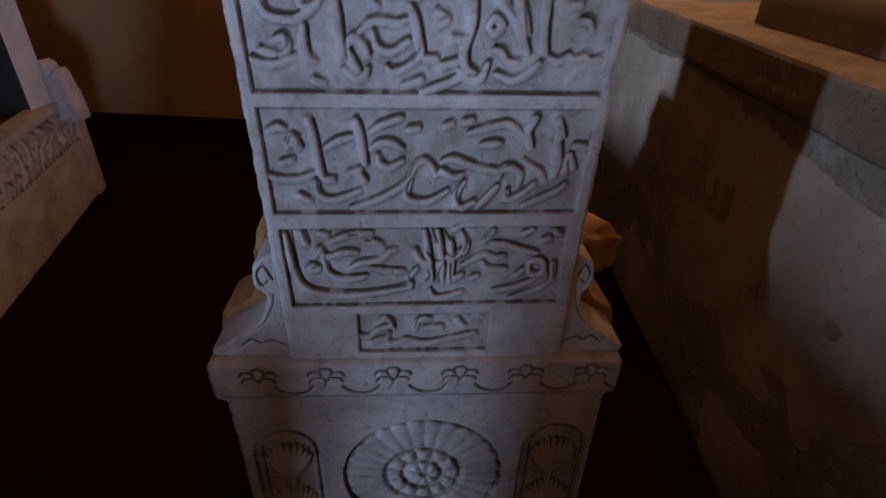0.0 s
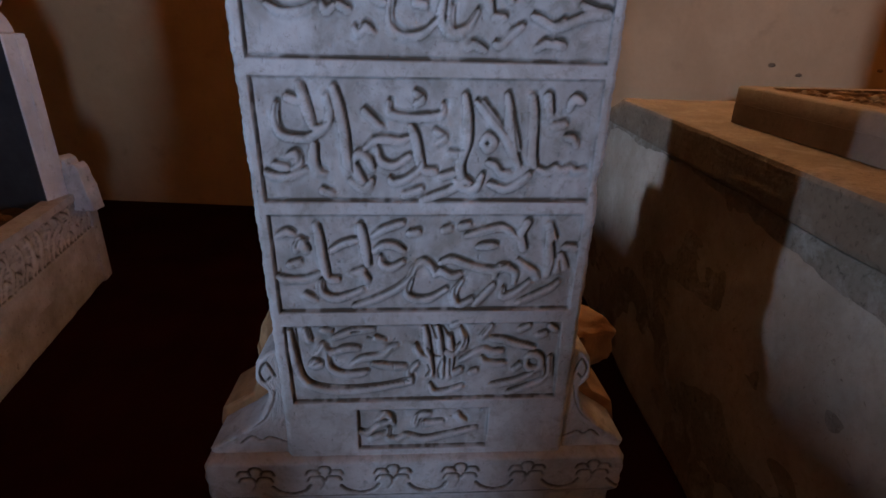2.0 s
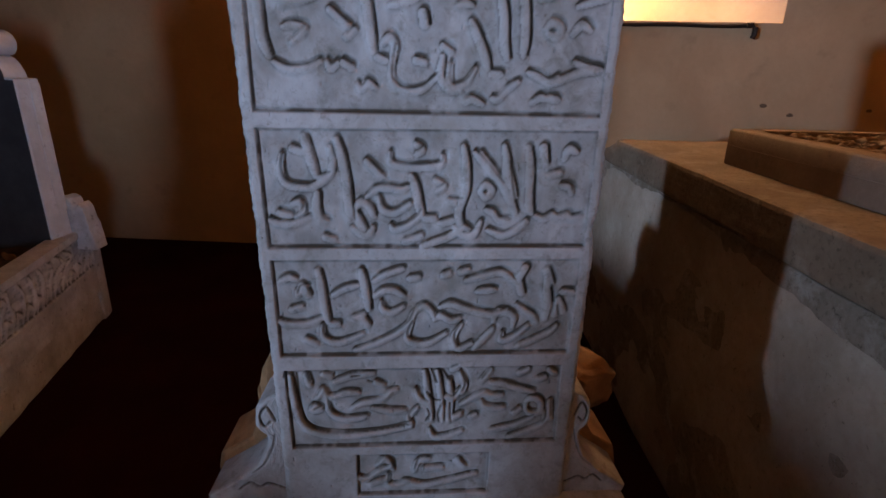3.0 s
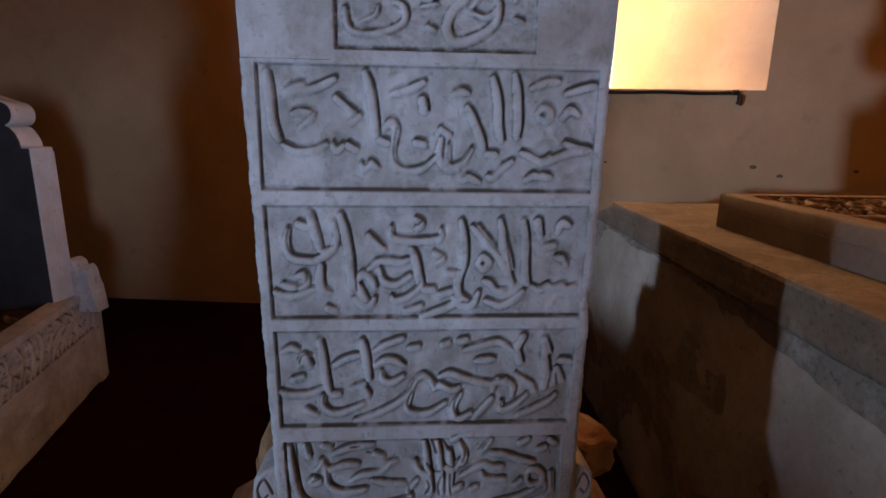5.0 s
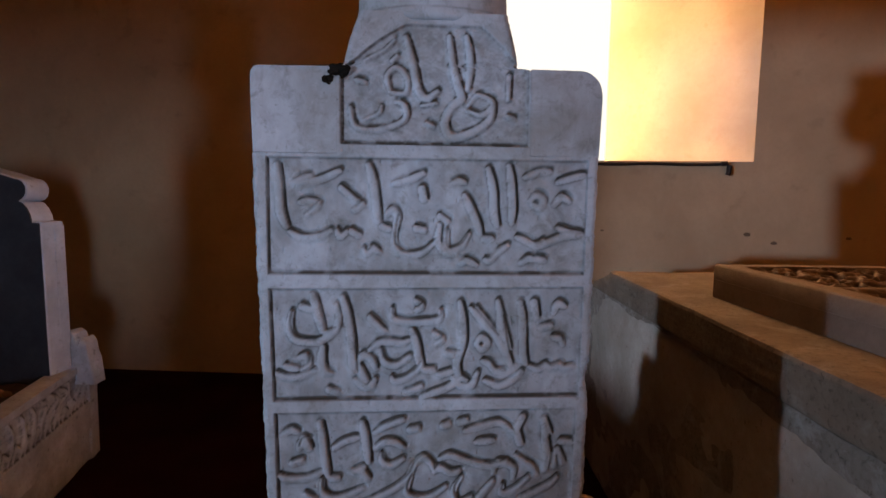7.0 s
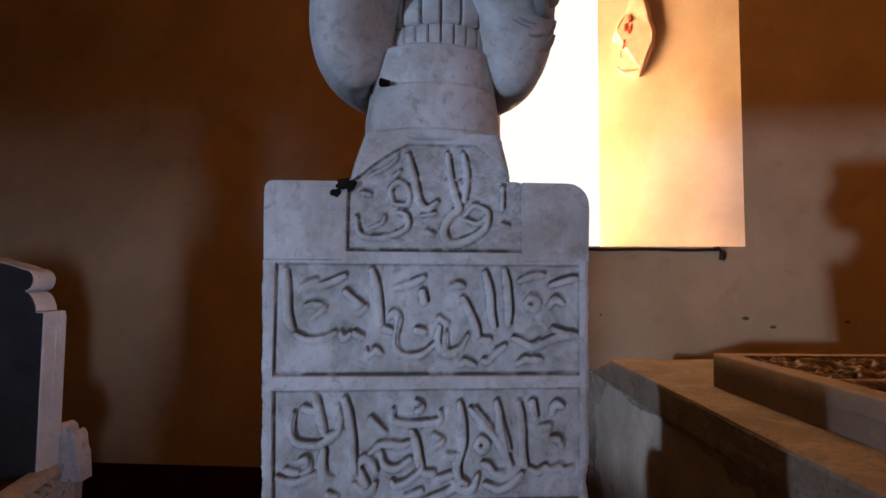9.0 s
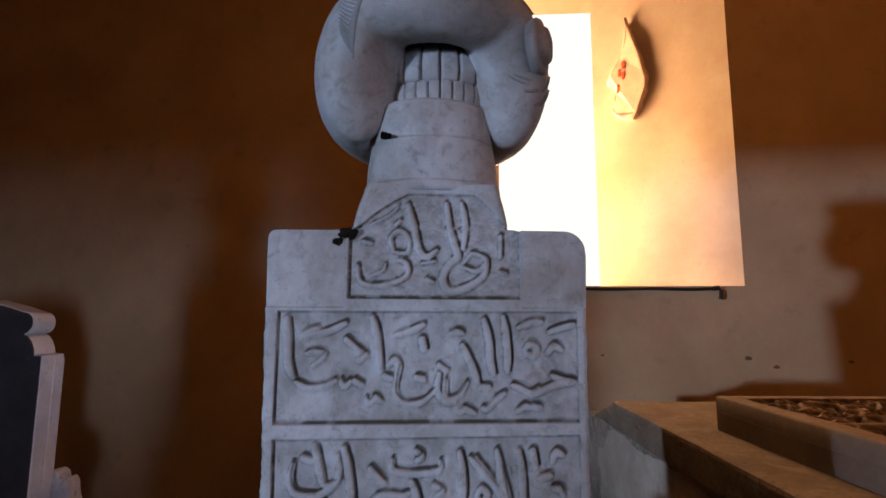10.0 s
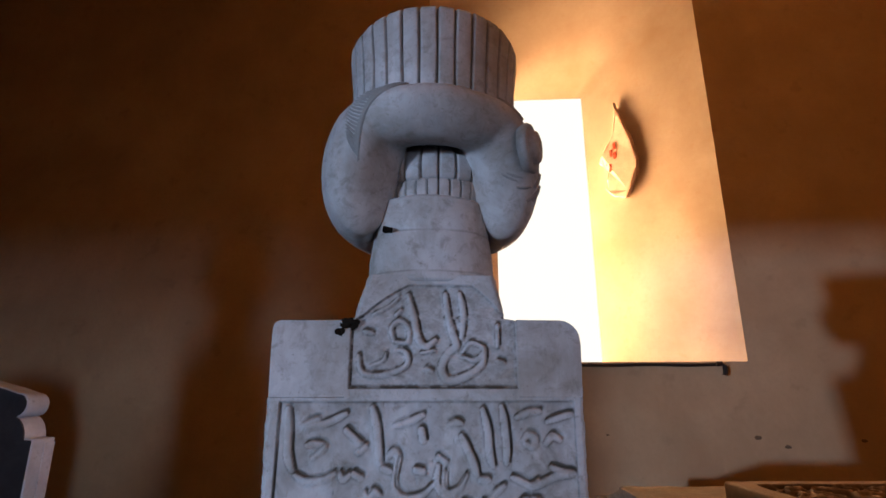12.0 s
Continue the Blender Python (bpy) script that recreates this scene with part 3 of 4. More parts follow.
brush((0.128, 1.360, 0.132, 1.335, 0.134, 1.301, 0.133, 1.280), -0.0075, -0.0015, 0.0125)
brush((0.090, 1.232, 0.096, 1.231, 0.109, 1.244, 0.122, 1.253))
brush((0.192, 1.343, 0.214, 1.350, 0.231, 1.354))
ink(0.0105, (0.144, 1.343, 0.162, 1.350, 0.179, 1.352))
ink(0.0105, (0.152, 1.310, 0.161, 1.318, 0.171, 1.311, 0.165, 1.301, 0.154, 1.305))
ink(0.0105, (0.187, 1.305, 0.197, 1.316, 0.208, 1.310))
brush((0.135, 1.264, 0.147, 1.260, 0.162, 1.253, 0.173, 1.260))
brush((0.194, 1.278, 0.211, 1.272, 0.228, 1.270))
ink(0.0105, (0.160, 1.243, 0.181, 1.252, 0.202, 1.260, 0.224, 1.261))
brush((0.141, 1.227, 0.151, 1.234, 0.161, 1.232))
brush((0.164, 1.234, 0.174, 1.232))
brush((0.055, 1.226, 0.063, 1.231, 0.077, 1.225))
brush((0.042, 1.339, 0.051, 1.343, 0.060, 1.341))
down, grime_shade = slab.heights()


def slab_edges(w):
    t = (w - 0.6) / 0.9
    wob = 0.0006 * np.sin(w * 61) + 0.0005 * np.sin(w * 173 + 1) + 0.0004 * np.sin(w * 517)
    wob = wob + np.array([0.0012 * max(0, noise.noise(Vector((float(k) * 38, 2, 0)))) ** 1.2 + 0.0007 * noise.noise(Vector((float(k) * 160, 5, 0))) for k in w])
    chip = -0.004 * np.clip(1 - np.abs(w - 1.05) / 0.03, 0, 1)
    return -0.212 - 0.028 * t + wob, 0.2355 + 0.017 * t - wob + chip


part_slab = relief_mesh("slab", down, grime_shade, slab.us, slab.ws, slab_edges, THICK, MARBLE, STONE, "tapering slab with four framed lines of raised script")

def head_edges(w):
    """The middle of the head: straight beside the shoulders, then swept sides that narrow to the neck."""
    rise = np.clip((w - 1.488) / 0.072, 0, 1)
    step = np.clip((w - 1.4925) / 0.003, 0, 1)
    return -0.1195 + 0.009 * step + 0.020 * rise ** 1.5, 0.1495 - 0.018 * step - 0.015 * rise ** 1.5


# head of the slab: rounded shoulders and a panel that runs up into the neck
head = Relief(-0.1195, 0.1495, 1.372, 1.566, STEP)
head.full = True
lo_h, hi_h = head_edges(head.ws)
head.U = lo_h[:, None] + (hi_h - lo_h)[:, None] * ((head.us - head.us[0]) / (head.us[-1] - head.us[0]))[None]
cut = np.where(head.U < 0.02, -0.114 + np.clip((head.W - 1.484) / 0.066, 0, 1) ** 1.6 * 0.079 + np.clip((head.W - 1.484) / 0.02, 0, 1) * 0.012, -9)
cut_r = 0.147 - np.clip((head.W - 1.49) / 0.06, 0, 1) ** 1.6 * 0.05 - np.clip((head.W - 1.486) / 0.02, 0, 1) * 0.020
head.sunk(np.minimum(np.minimum(head.U - cut, cut_r - head.U), np.minimum(head.W - 1.386, 1.549 - head.W)), 0.005)
ink = head.stroke
ink(0.0086, (-0.101, 1.436, -0.096, 1.412, -0.073, 1.405, -0.044, 1.411, -0.025, 1.423, -0.027, 1.440, -0.039, 1.445))
ink(0.0081, (-0.047, 1.458, -0.051, 1.479, -0.037, 1.491, -0.023, 1.477, -0.025, 1.457, -0.044, 1.457))
ink(0.0057, (-0.082, 1.420, -0.063, 1.428, -0.058, 1.439))
ink(0.0076, (-0.092, 1.473, -0.082, 1.471))
ink(0.0115, (-0.025, 1.532, -0.016, 1.498, -0.008, 1.462, 0.004, 1.450, 0.019, 1.460))
ink(0.0126, (0.035, 1.534, 0.039, 1.500, 0.047, 1.468, 0.052, 1.451, 0.039, 1.439, 0.029, 1.417, 0.039, 1.398, 0.067, 1.404, 0.092, 1.422, 0.097, 1.441))
ink(0.0106, (0.059, 1.535, 0.064, 1.501, 0.061, 1.463))
ink(0.0073, (0.062, 1.442, 0.076, 1.456, 0.097, 1.446, 0.082, 1.429, 0.062, 1.434))
ink(0.0069, (0.119, 1.484, 0.118, 1.451))
ink(0.0079, (0.118, 1.427, 0.126, 1.425))
ink(0.0068, (0.005, 1.416, 0.013, 1.412))
ink(0.0048, (-0.003, 1.440, 0.018, 1.444))
ink(0.0057, (-0.082, 1.500, -0.054, 1.515, -0.040, 1.529))
ink(0.0066, (-0.044, 1.500, -0.037, 1.507))
hdown, hshade = head.heights(seed=3)


relief_mesh("head_panel", hdown, hshade, head.us, head.ws, head_edges, THICK, MARBLE, STONE, "panel of raised script sweeping up into the neck", True, 1.49)


def quarter(cu, cw, r, a0, a1):
    return [(cu + r * math.cos(radians(a0 + (a1 - a0) * k / 6)), cw + r * math.sin(radians(a0 + (a1 - a0) * k / 6))) for k in range(7)]


left = [(-0.1195, 1.3725), (-0.1195, 1.491)] + quarter(-0.2235, 1.478, 0.0125, 90, 180) + [(-0.2355, 1.45), (-0.2335, 1.3725)]
right = [(0.1495, 1.3725), (0.249, 1.3725), (0.252, 1.452)] + quarter(0.220, 1.4605, 0.032, 0, 90) + [(0.1495, 1.493)]
for shape in (left, right):
    bm = prism(shape, 0.0006, THICK, 0.0012)
    part("shoulder", rough(bm, 0.0008, 22), MARBLE, STONE, "round-cornered shoulder")
# knocked-out holes beside the panel: uncut, near-black discs carry their shade
for u, w, r in ((-0.116, 1.485, 0.013), (-0.131, 1.472, 0.0075)):
    bm = bmesh.new()
    bmesh.ops.create_icosphere(bm, subdivisions=3, radius=r, matrix=Matrix.Translation((u, 0.0, w)) @ Matrix.Diagonal((1.2, 0.16, 0.8, 1)))
    part("chipped_hole", rough(bm, 0.004, 110), HOLE, STONE, "chipped hole shown as a near-black disc")


def turned(profile, n, centre, ribs=0, rib_depth=0.0, squash=1.0, squash_top=None, joints=()):
    """A turned form from (radius, height), with ribs cut round it."""
    bm = bmesh.new()
    recess_dark = bm.verts.layers.float.new("grime_shade")
    rows = []
    h0, h1 = profile[0][1], profile[-1][1]
    for r, h in profile:
        row = []
        flat = squash + ((squash_top or squash) - squash) * (h - h0) / (h1 - h0)
        for k in range(n):
            a = 2 * math.pi * k / n
            rr = r
            if ribs:
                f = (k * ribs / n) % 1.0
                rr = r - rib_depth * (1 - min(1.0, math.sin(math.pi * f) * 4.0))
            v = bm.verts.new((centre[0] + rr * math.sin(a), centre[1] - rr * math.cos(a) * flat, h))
            # darker with depth in the flutes, patchy along the joints
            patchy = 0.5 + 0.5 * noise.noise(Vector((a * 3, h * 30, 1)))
            v[recess_dark] = min(0.95, 2.6 * (r - rr) / rib_depth * patchy) if ribs else 0.55 * patchy if any(abs(h - j) < 0.0008 for j in joints) else 0.0
            row.append(v)
        rows.append(row)
    for a, b in zip(rows, rows[1:]):
        for k in range(n):
            bm.faces.new((a[k], a[(k + 1) % n], b[(k + 1) % n], b[k]))
    bm.faces.new(rows[-1])
    bm.faces.new(rows[0][::-1])
    return bm


AX = (0.014, 0.058)
bm = turned([(0.113, 1.556), (0.114, 1.563), (0.113, 1.570), (0.1095, 1.573), (0.1085, 1.576), (0.1085, 1.60), (0.106, 1.622), (0.1035, 1.640), (0.1010, 1.6425), (0.1028, 1.646), (0.1005, 1.67), (0.0975, 1.698), (0.094, 1.704), (0.08, 1.708)], 96, AX, squash=0.53, squash_top=0.76, joints=(1.573, 1.6425))
part("neck", rough(bm, 0.0015, 30), MARBLE, STONE, "plain round neck with a chipped joint", True)
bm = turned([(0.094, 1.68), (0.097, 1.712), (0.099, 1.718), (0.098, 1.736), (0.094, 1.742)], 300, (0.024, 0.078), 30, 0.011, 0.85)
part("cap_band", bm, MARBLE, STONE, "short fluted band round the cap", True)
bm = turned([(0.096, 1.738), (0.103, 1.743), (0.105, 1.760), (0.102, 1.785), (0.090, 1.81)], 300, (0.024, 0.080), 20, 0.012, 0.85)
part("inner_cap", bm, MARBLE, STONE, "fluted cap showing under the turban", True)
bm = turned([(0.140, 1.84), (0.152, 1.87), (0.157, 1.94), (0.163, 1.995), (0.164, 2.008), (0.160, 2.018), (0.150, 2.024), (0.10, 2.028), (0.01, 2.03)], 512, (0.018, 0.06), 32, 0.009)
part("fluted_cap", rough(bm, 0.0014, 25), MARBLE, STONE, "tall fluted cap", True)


def turban_point(a, b, lift=0.0):
    """A point on the turban roll: a goes round the head from the brow, b round the roll."""
    deg = abs((math.degrees(a) + 177) % 360 - 180)
    t = min(1, max(0, (73 - deg) / 38))
    f = t * t * (3 - 2 * t)
    top = 1.888 - 0.014 * f
    bot = 1.640 + 0.142 * f
    cw, hw = (top + bot) / 2, (top - bot) / 2 + lift
    rad, hr = 0.130 - 0.004 * f, 0.069 - 0.006 * f + lift
    r = rad + hr * math.cos(b) * (1 + 0.10 * math.sin(b)) + 0.002 * math.sin(b * 3 + a * 2)
    return Vector((0.012 + r * math.sin(a), 0.06 - r * math.cos(a) * 0.93, cw + hw * math.sin(b)))


# turban roll: an arch over the brow, deep at the sides and behind
bm = bmesh.new()
N, M = 160, 48
rows = [[bm.verts.new(turban_point(2 * math.pi * k / N, 2 * math.pi * j / M)) for j in range(M)] for k in range(N)]
for k in range(N):
    a, b = rows[k], rows[(k + 1) % N]
    for j in range(M):
        bm.faces.new((a[j], b[j], b[(j + 1) % M], a[(j + 1) % M]))
turban = part("turban", rough(bm, 0.0025, 12), MARBLE, STONE, "thick wound turban arched over the brow", True)

# plume laid across the turban: a shaft with slanting barbs
bm = bmesh.new()


def ridge(pts, wide, high):
    """A low rounded ridge along points that lie on the turban."""
    ids = []
    for k, (a, b) in enumerate(pts):
        p = turban_point(a, b, 0.0015)
        out = (turban_point(a, b, 0.01) - p).normalized()
        q = turban_point(*pts[min(k + 1, len(pts) - 1)]) - turban_point(*pts[max(k - 1, 0)])
        across = out.cross(q.normalized()).normalized()
        thin = wide * (0.35 + 0.65 * math.sin(math.pi * (k + 0.5) / len(pts)))
        ids.append([bm.verts.new(p - across * thin - out * 0.002), bm.verts.new(p + out * high), bm.verts.new(p + across * thin - out * 0.002)])
    for a, b in zip(ids, ids[1:]):
        for j in (0, 1):
            bm.faces.new((a[j], b[j], b[j + 1], a[j + 1]))


shaft = [(-0.20 - 0.62 * s ** 0.7, 1.2 - 2.1 * s) for s in [k / 12 for k in range(13)]]
ridge(shaft, 0.004, 0.004)
for k in range(3, 28):
    s = k / 28
    a, b = -0.20 - 0.62 * s ** 0.7, 1.2 - 2.1 * s
    reach = 0.20 * math.sin(math.pi * min(1, s * 0.8 + 0.18))
    for side in (-1, 1):
        ridge([(a + side * reach * f, b + 0.55 * f * (1 if side < 0 else 0.8)) for f in (0, 0.35, 0.7, 1)], 0.0021, 0.0035)
part("carved_plume", bm, GRIMY_MARBLE, STONE, "feather carved in low relief across the turban", True)

# round boss with its ring on the turban's flank
centre = turban_point(1.05, -0.02)
out = (turban_point(1.05, -0.02, 0.02) - centre).normalized()
bm = turned([(0.043, -0.014), (0.044, 0.000), (0.041, 0.004), (0.033, 0.004), (0.030, 0.002), (0.029, 0.009), (0.026, 0.014), (0.016, 0.0165), (0.006, 0.0165), (0.004, 0.0145), (0.001, 0.0145)], 48, (0, 0))
bm.transform(Matrix.Translation(centre) @ out.to_track_quat("Z", "Y").to_matrix().to_4x4())
part("boss", rough(bm, 0.001, 40), MARBLE, STONE, "round button boss", True)
bm = bmesh.new()
for k in range(7):
    s = k / 6
    ridge([(1.12 + 0.16 * math.sin(s * 5) + d * 0.05, -0.1 - 0.9 * s + d * 0.18) for d in (-1, -0.3, 0.3, 1)], 0.003, 0.003)
part("carved_tassel", bm, GRIMY_MARBLE, STONE, "worn leaf carving below the boss", True)
bm = bmesh.new()
for k in range(5):
    ridge([(0.72 + 0.05 * k + 0.04 * d, 0.80 - 0.07 * k - 0.1 * d * d) for d in (-1, -0.3, 0.4, 1)], 0.003, 0.0025)
part("carved_curl", bm, GRIMY_MARBLE, STONE, "small worn curl on the turban", True)

# pit at the neck joint: a lump whose colour holds the pit's shade
bm = rough(block(-0.070, -0.054, -0.007, 0.009, 1.6405, 1.6475, 0.003), 0.003, 70, 2, 6)
part("chip", bm, HOLE, STONE, "small pit at the neck joint shown as a near-black lump")

# pedestal
ped = Relief(-0.36, 0.36, 0.0, 0.60, 0.002)
for s in (-1, 1):
    c = -0.246 if s < 0 else 0.256
    arch = np.minimum(0.062 - np.abs(ped.U - c), np.where(ped.W > 0.36, 0.062 - np.hypot(ped.U - c, (ped.W - 0.36) * 0.9), 9))
    ped.sunk(np.minimum(arch, ped.W - 0.12), 0.007)
ros = 0.155 - np.hypot(ped.U - 0.008, ped.W - 0.29)
ped.sunk(ros, 0.008)
ink = ped.stroke
th, rr = np.arctan2(ped.W - 0.29, ped.U - 0.008), np.hypot(ped.U - 0.008, ped.W - 0.29)
petal = (0.62 + 0.38 * np.abs(np.sin(th * 14)) ** 0.6) * np.clip((rr - 0.072) / 0.01, 0, 1) * np.clip((0.146 - rr + 0.006 * np.abs(np.sin(th * 14))) / 0.006, 0, 1) * 0.8
mid = np.abs(np.cos(th * 6)) ** 0.5 * np.clip((rr - 0.043) / 0.004, 0, 1) * np.clip((0.070 - rr) / 0.005, 0, 1)
core = (0.4 + 0.6 * np.abs(np.cos(th * 4))) * np.clip((0.034 - rr) / 0.006, 0, 1) * np.clip((rr - 0.006) / 0.004, 0.3, 1)
ped.up = np.maximum(ped.up, np.maximum(np.maximum(petal, mid), core))
for c in (-0.246, 0.256):
    rim_d = np.minimum(0.062 - np.abs(ped.U - c), np.where(ped.W > 0.36, 0.062 - np.hypot(ped.U - c, (ped.W - 0.36) * 0.9), 9))
    ped.up = np.maximum(ped.up, np.clip(1 - np.abs(rim_d - 0.012) / 0.003, 0, 1) * (ped.W > 0.12))
    for k in range(-4, 5):
        a = k * 0.30
        ink(0.011, (c, 0.285, c + 0.030 * math.sin(a), 0.318 + 0.02 * math.cos(a), c + 0.043 * math.sin(a), 0.335 + 0.045 * math.cos(a)))
        ink(0.009, (c, 0.18, c + 0.028 * math.sin(a), 0.205 + 0.02 * math.cos(a), c + 0.040 * math.sin(a), 0.215 + 0.045 * math.cos(a)))
    ink(0.014, (c, 0.13, c, 0.29))
for k in range(6):
    c = -0.268 + 0.112 * k
    for d in (-0.019, 0, 0.019):
        h = 0.572 if d else 0.579
        ped.groove(0.0048, 0.0035, (c + d - 0.011, h - 0.006, c + d - 0.006, h + 0.001, c + d + 0.006, h + 0.001, c + d + 0.011, h - 0.006))
    for d in (-0.014, 0.014):
        ped.groove(0.0045, 0.0032, (c + d - 0.014, 0.552, c + d - 0.008, 0.560, c + d + 0.008, 0.560, c + d + 0.013, 0.553))
    ped.groove(0.003, 0.002, (c - 0.004, 0.556, c - 0.002, 0.545, c - 0.008, 0.535))
    ped.groove(0.005, 0.004, (c + 0.026, 0.542, c + 0.038, 0.531, c + 0.058, 0.526, c + 0.078, 0.531, c + 0.088, 0.543))
ped.groove(0.005, 0.004, (-0.345, 0.5175, 0.0, 0.5165, 0.345, 0.517))
# recesses of rosette and arches get the same tint of residue and shade
pdown, pshade = ped.heights(seed=5)
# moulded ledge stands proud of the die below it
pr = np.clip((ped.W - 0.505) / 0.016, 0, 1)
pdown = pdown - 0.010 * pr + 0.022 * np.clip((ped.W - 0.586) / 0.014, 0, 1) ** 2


def ped_edges(w):
    t = np.clip(w / 0.5, 0, 1)
    ledge = np.clip((w - 0.503) / 0.012, 0, 1) - np.clip((w - 0.575) / 0.025, 0, 1) ** 2 * 0.6
    wob = 0.0009 * np.sin(w * 97) + 0.001 * np.sin(w * 233)
    return -0.318 - 0.016 * t - 0.014 * ledge + wob, 0.312 + 0.018 * t + 0.014 * ledge - wob


relief_mesh("pedestal", pdown, pshade, ped.us, ped.ws, ped_edges, 0.20, MARBLE, STONE, "footing block carved with a rosette and arched leaf panels")

# scroll brackets at the slab's foot
for side, name in ((-1, "scroll"), (1, "scroll")):
    sc = Relief(0.0, 0.130, 0.588, 0.812, 0.002)

    def scroll_edges(w):
        bump = 0.044 * np.clip(1 - ((w - 0.748) / 0.042) ** 2, 0, 1) ** 0.6
        waist = 0.028 + 0.095 * np.clip((0.700 - w) / 0.095, 0, 1) ** 1.7 + 0.012 * np.clip((0.64 - w) / 0.02, 0, 1) * np.clip((w - 0.59) / 0.02, 0, 1)
        reach = np.where(w < 0.79, np.maximum(waist * np.clip((0.775 - w) / 0.03, 0, 1), bump), 0.004) + 0.002 * np.sin(w * 140)
        return np.zeros_like(w) - 0.004, np.maximum(reach, 0.004)

    lo_s, hi_s = scroll_edges(sc.ws)
    sc.U = lo_s[:, None] + (hi_s - lo_s)[:, None] * ((sc.us - sc.us[0]) / (sc.us[-1] - sc.us[0]))[None]
    sc.full = True
    sc.groove(0.004, 0.003, (0.004, 0.618, 0.030, 0.628, 0.045, 0.622, 0.060, 0.630, 0.078, 0.618))
    sc.groove(0.004, 0.003, (0.010, 0.745, 0.022, 0.768, 0.034, 0.752, 0.028, 0.735, 0.018, 0.742))
    sc.groove(0.003, 0.002, (0.012, 0.72, 0.020, 0.69, 0.034, 0.665, 0.055, 0.648))
    sd, sg = sc.heights(seed=9 + side)
    ob = relief_mesh(name, sd, sg, sc.us, sc.ws, scroll_edges, 0.085, MARBLE, STONE, "worn scroll bracket", True)
    ob.location = (-0.213 if side < 0 else 0.236, 0.008, 0)
    ob.scale = (side * (0.97 if side < 0 else 0.83), 1, 1)

# ---- plastered tomb beside the headstone ----
TOMB = empty("plastered_tomb", pose(0.745, 1.0, 0, 0, 0, 2.8), "long lime-rendered tomb with a limestone cornice and flaking side", "tomb")


def wavy_side(x, y0, y1, z0, top, ny, nz, seed, depth=0.02):
    """A render coat on the tomb's flank with a broken upper edge."""
    bm = bmesh.new()
    rows = []
    for j in range(nz + 1):
        row = []
        for i in range(ny + 1):
            y = y0 + (y1 - y0) * i / ny
            zt = top(y)
            zz = z0 + (zt - z0) * j / nz
            nx = noise.noise(Vector((seed, y * 2.2, zz * 2.2))) * 0.014 + noise.noise(Vector((seed, y * 11, zz * 11))) * 0.003
            row.append(bm.verts.new((x + nx + (0.012 if j == nz else 0.004 if j == nz - 1 else 0), y, zz)))
        rows.append(row)
    for a, b in zip(rows, rows[1:]):
        for i in range(ny):
            bm.faces.new((a[i], a[i + 1], b[i + 1], b[i]))
    g = bmesh.ops.extrude_face_region(bm, geom=bm.faces[:])
    for v in g["geom"]:
        if isinstance(v, bmesh.types.BMVert):
            v.co.x += depth
    return bm


part("core", rough(block(0.014, 1.15, -2.2, 1.72, 0, 0.887, 0.012), 0.006, 6, 34, 2), TOMB_STONE, TOMB, "pitted masonry body", True)


def coat_top(y):
    ragged = 0.012 * noise.noise(Vector((y * 5, 0, 3))) + 0.012 * noise.noise(Vector((y * 23, 0, 1))) + 0.006 * noise.noise(Vector((y * 70, 0, 1)))
    return min(0.884, 0.838 + ragged + 0.05 * min(1, max(0, (y - 0.1) / 0.25)))


part("render_coat", wavy_side(0.012, -2.2, 1.715, 0.0, coat_top, 260, 60, 5), TOMB_PLASTER, TOMB, "stained flaking lime render", True)
cornice = block(0.0, 1.17, -2.2, 1.26, 0.889, 1.0, 0.012, 2)
for v in cornice.verts:
    if v.co.y > 1.2 and v.co.z < 0.95:
        v.co.y += 0.26
part("cornice", rough(cornice, 0.003, 9, 30, 4), DUSTY_STONE, TOMB, "dusty square-edged limestone cornice slab", True)

# carved lid lying on the tomb
LID_T = empty("carved_lid", pose(0.87, 1.685, 1.002, 0, 0, 4.3), "loose limestone slab deeply carved with scrolling leaves", "stone slab")
lw, ll, lh = 0.66, 1.9, 0.105
lid = Relief(0.0, lw, 0.0, ll, 0.0032)
lid.sunk(np.minimum(np.minimum(lid.U - 0.065, lw - 0.065 - lid.U), np.minimum(lid.W - 0.05, ll - 0.06 - lid.W)), 0.030)
rng = np.random.default_rng(4)
bars = np.minimum(np.abs(lid.W - 0.43), np.abs(lid.W - 0.95))
lid.up = np.maximum(lid.up, np.clip((0.016 - bars) / 0.004 + 0.5, 0, 1))
for gw in range(27):
    for gu in range(8):
        cu, cw = 0.095 + gu * 0.067 + rng.normal() * 0.012, 0.075 + gw * 0.068 + rng.normal() * 0.012
        r, a0, turn = 0.026 + rng.random() * 0.014, rng.random() * 6.3, rng.choice([-1, 1])
        lid.stroke(0.013, [c for k in range(7) for c in (cu + r * (1 - k * 0.11) * math.cos(a0 + turn * k * 0.85), cw + r * (1 - k * 0.11) * math.sin(a0 + turn * k * 0.85))], 0.5)
        lid.stroke(0.013, (cu + r * math.cos(a0), cw + r * math.sin(a0), cu + 1.9 * r * math.cos(a0 - turn * 0.7), cw + 1.9 * r * math.sin(a0 - turn * 0.7), cu + 2.6 * r * math.cos(a0 - turn * 0.3), cw + 2.6 * r * math.sin(a0 - turn * 0.3)), 0.4)
edge_band = np.minimum(np.minimum(lid.U - 0.065, lw - 0.065 - lid.U), np.minimum(lid.W - 0.05, ll - 0.06 - lid.W))
lid.up = np.where(edge_band < 0, 1, lid.up)
# dark recess tint puts shade between the leaves into the colour
ld, lg = lid.heights((2, 2), 0.0015, 8)
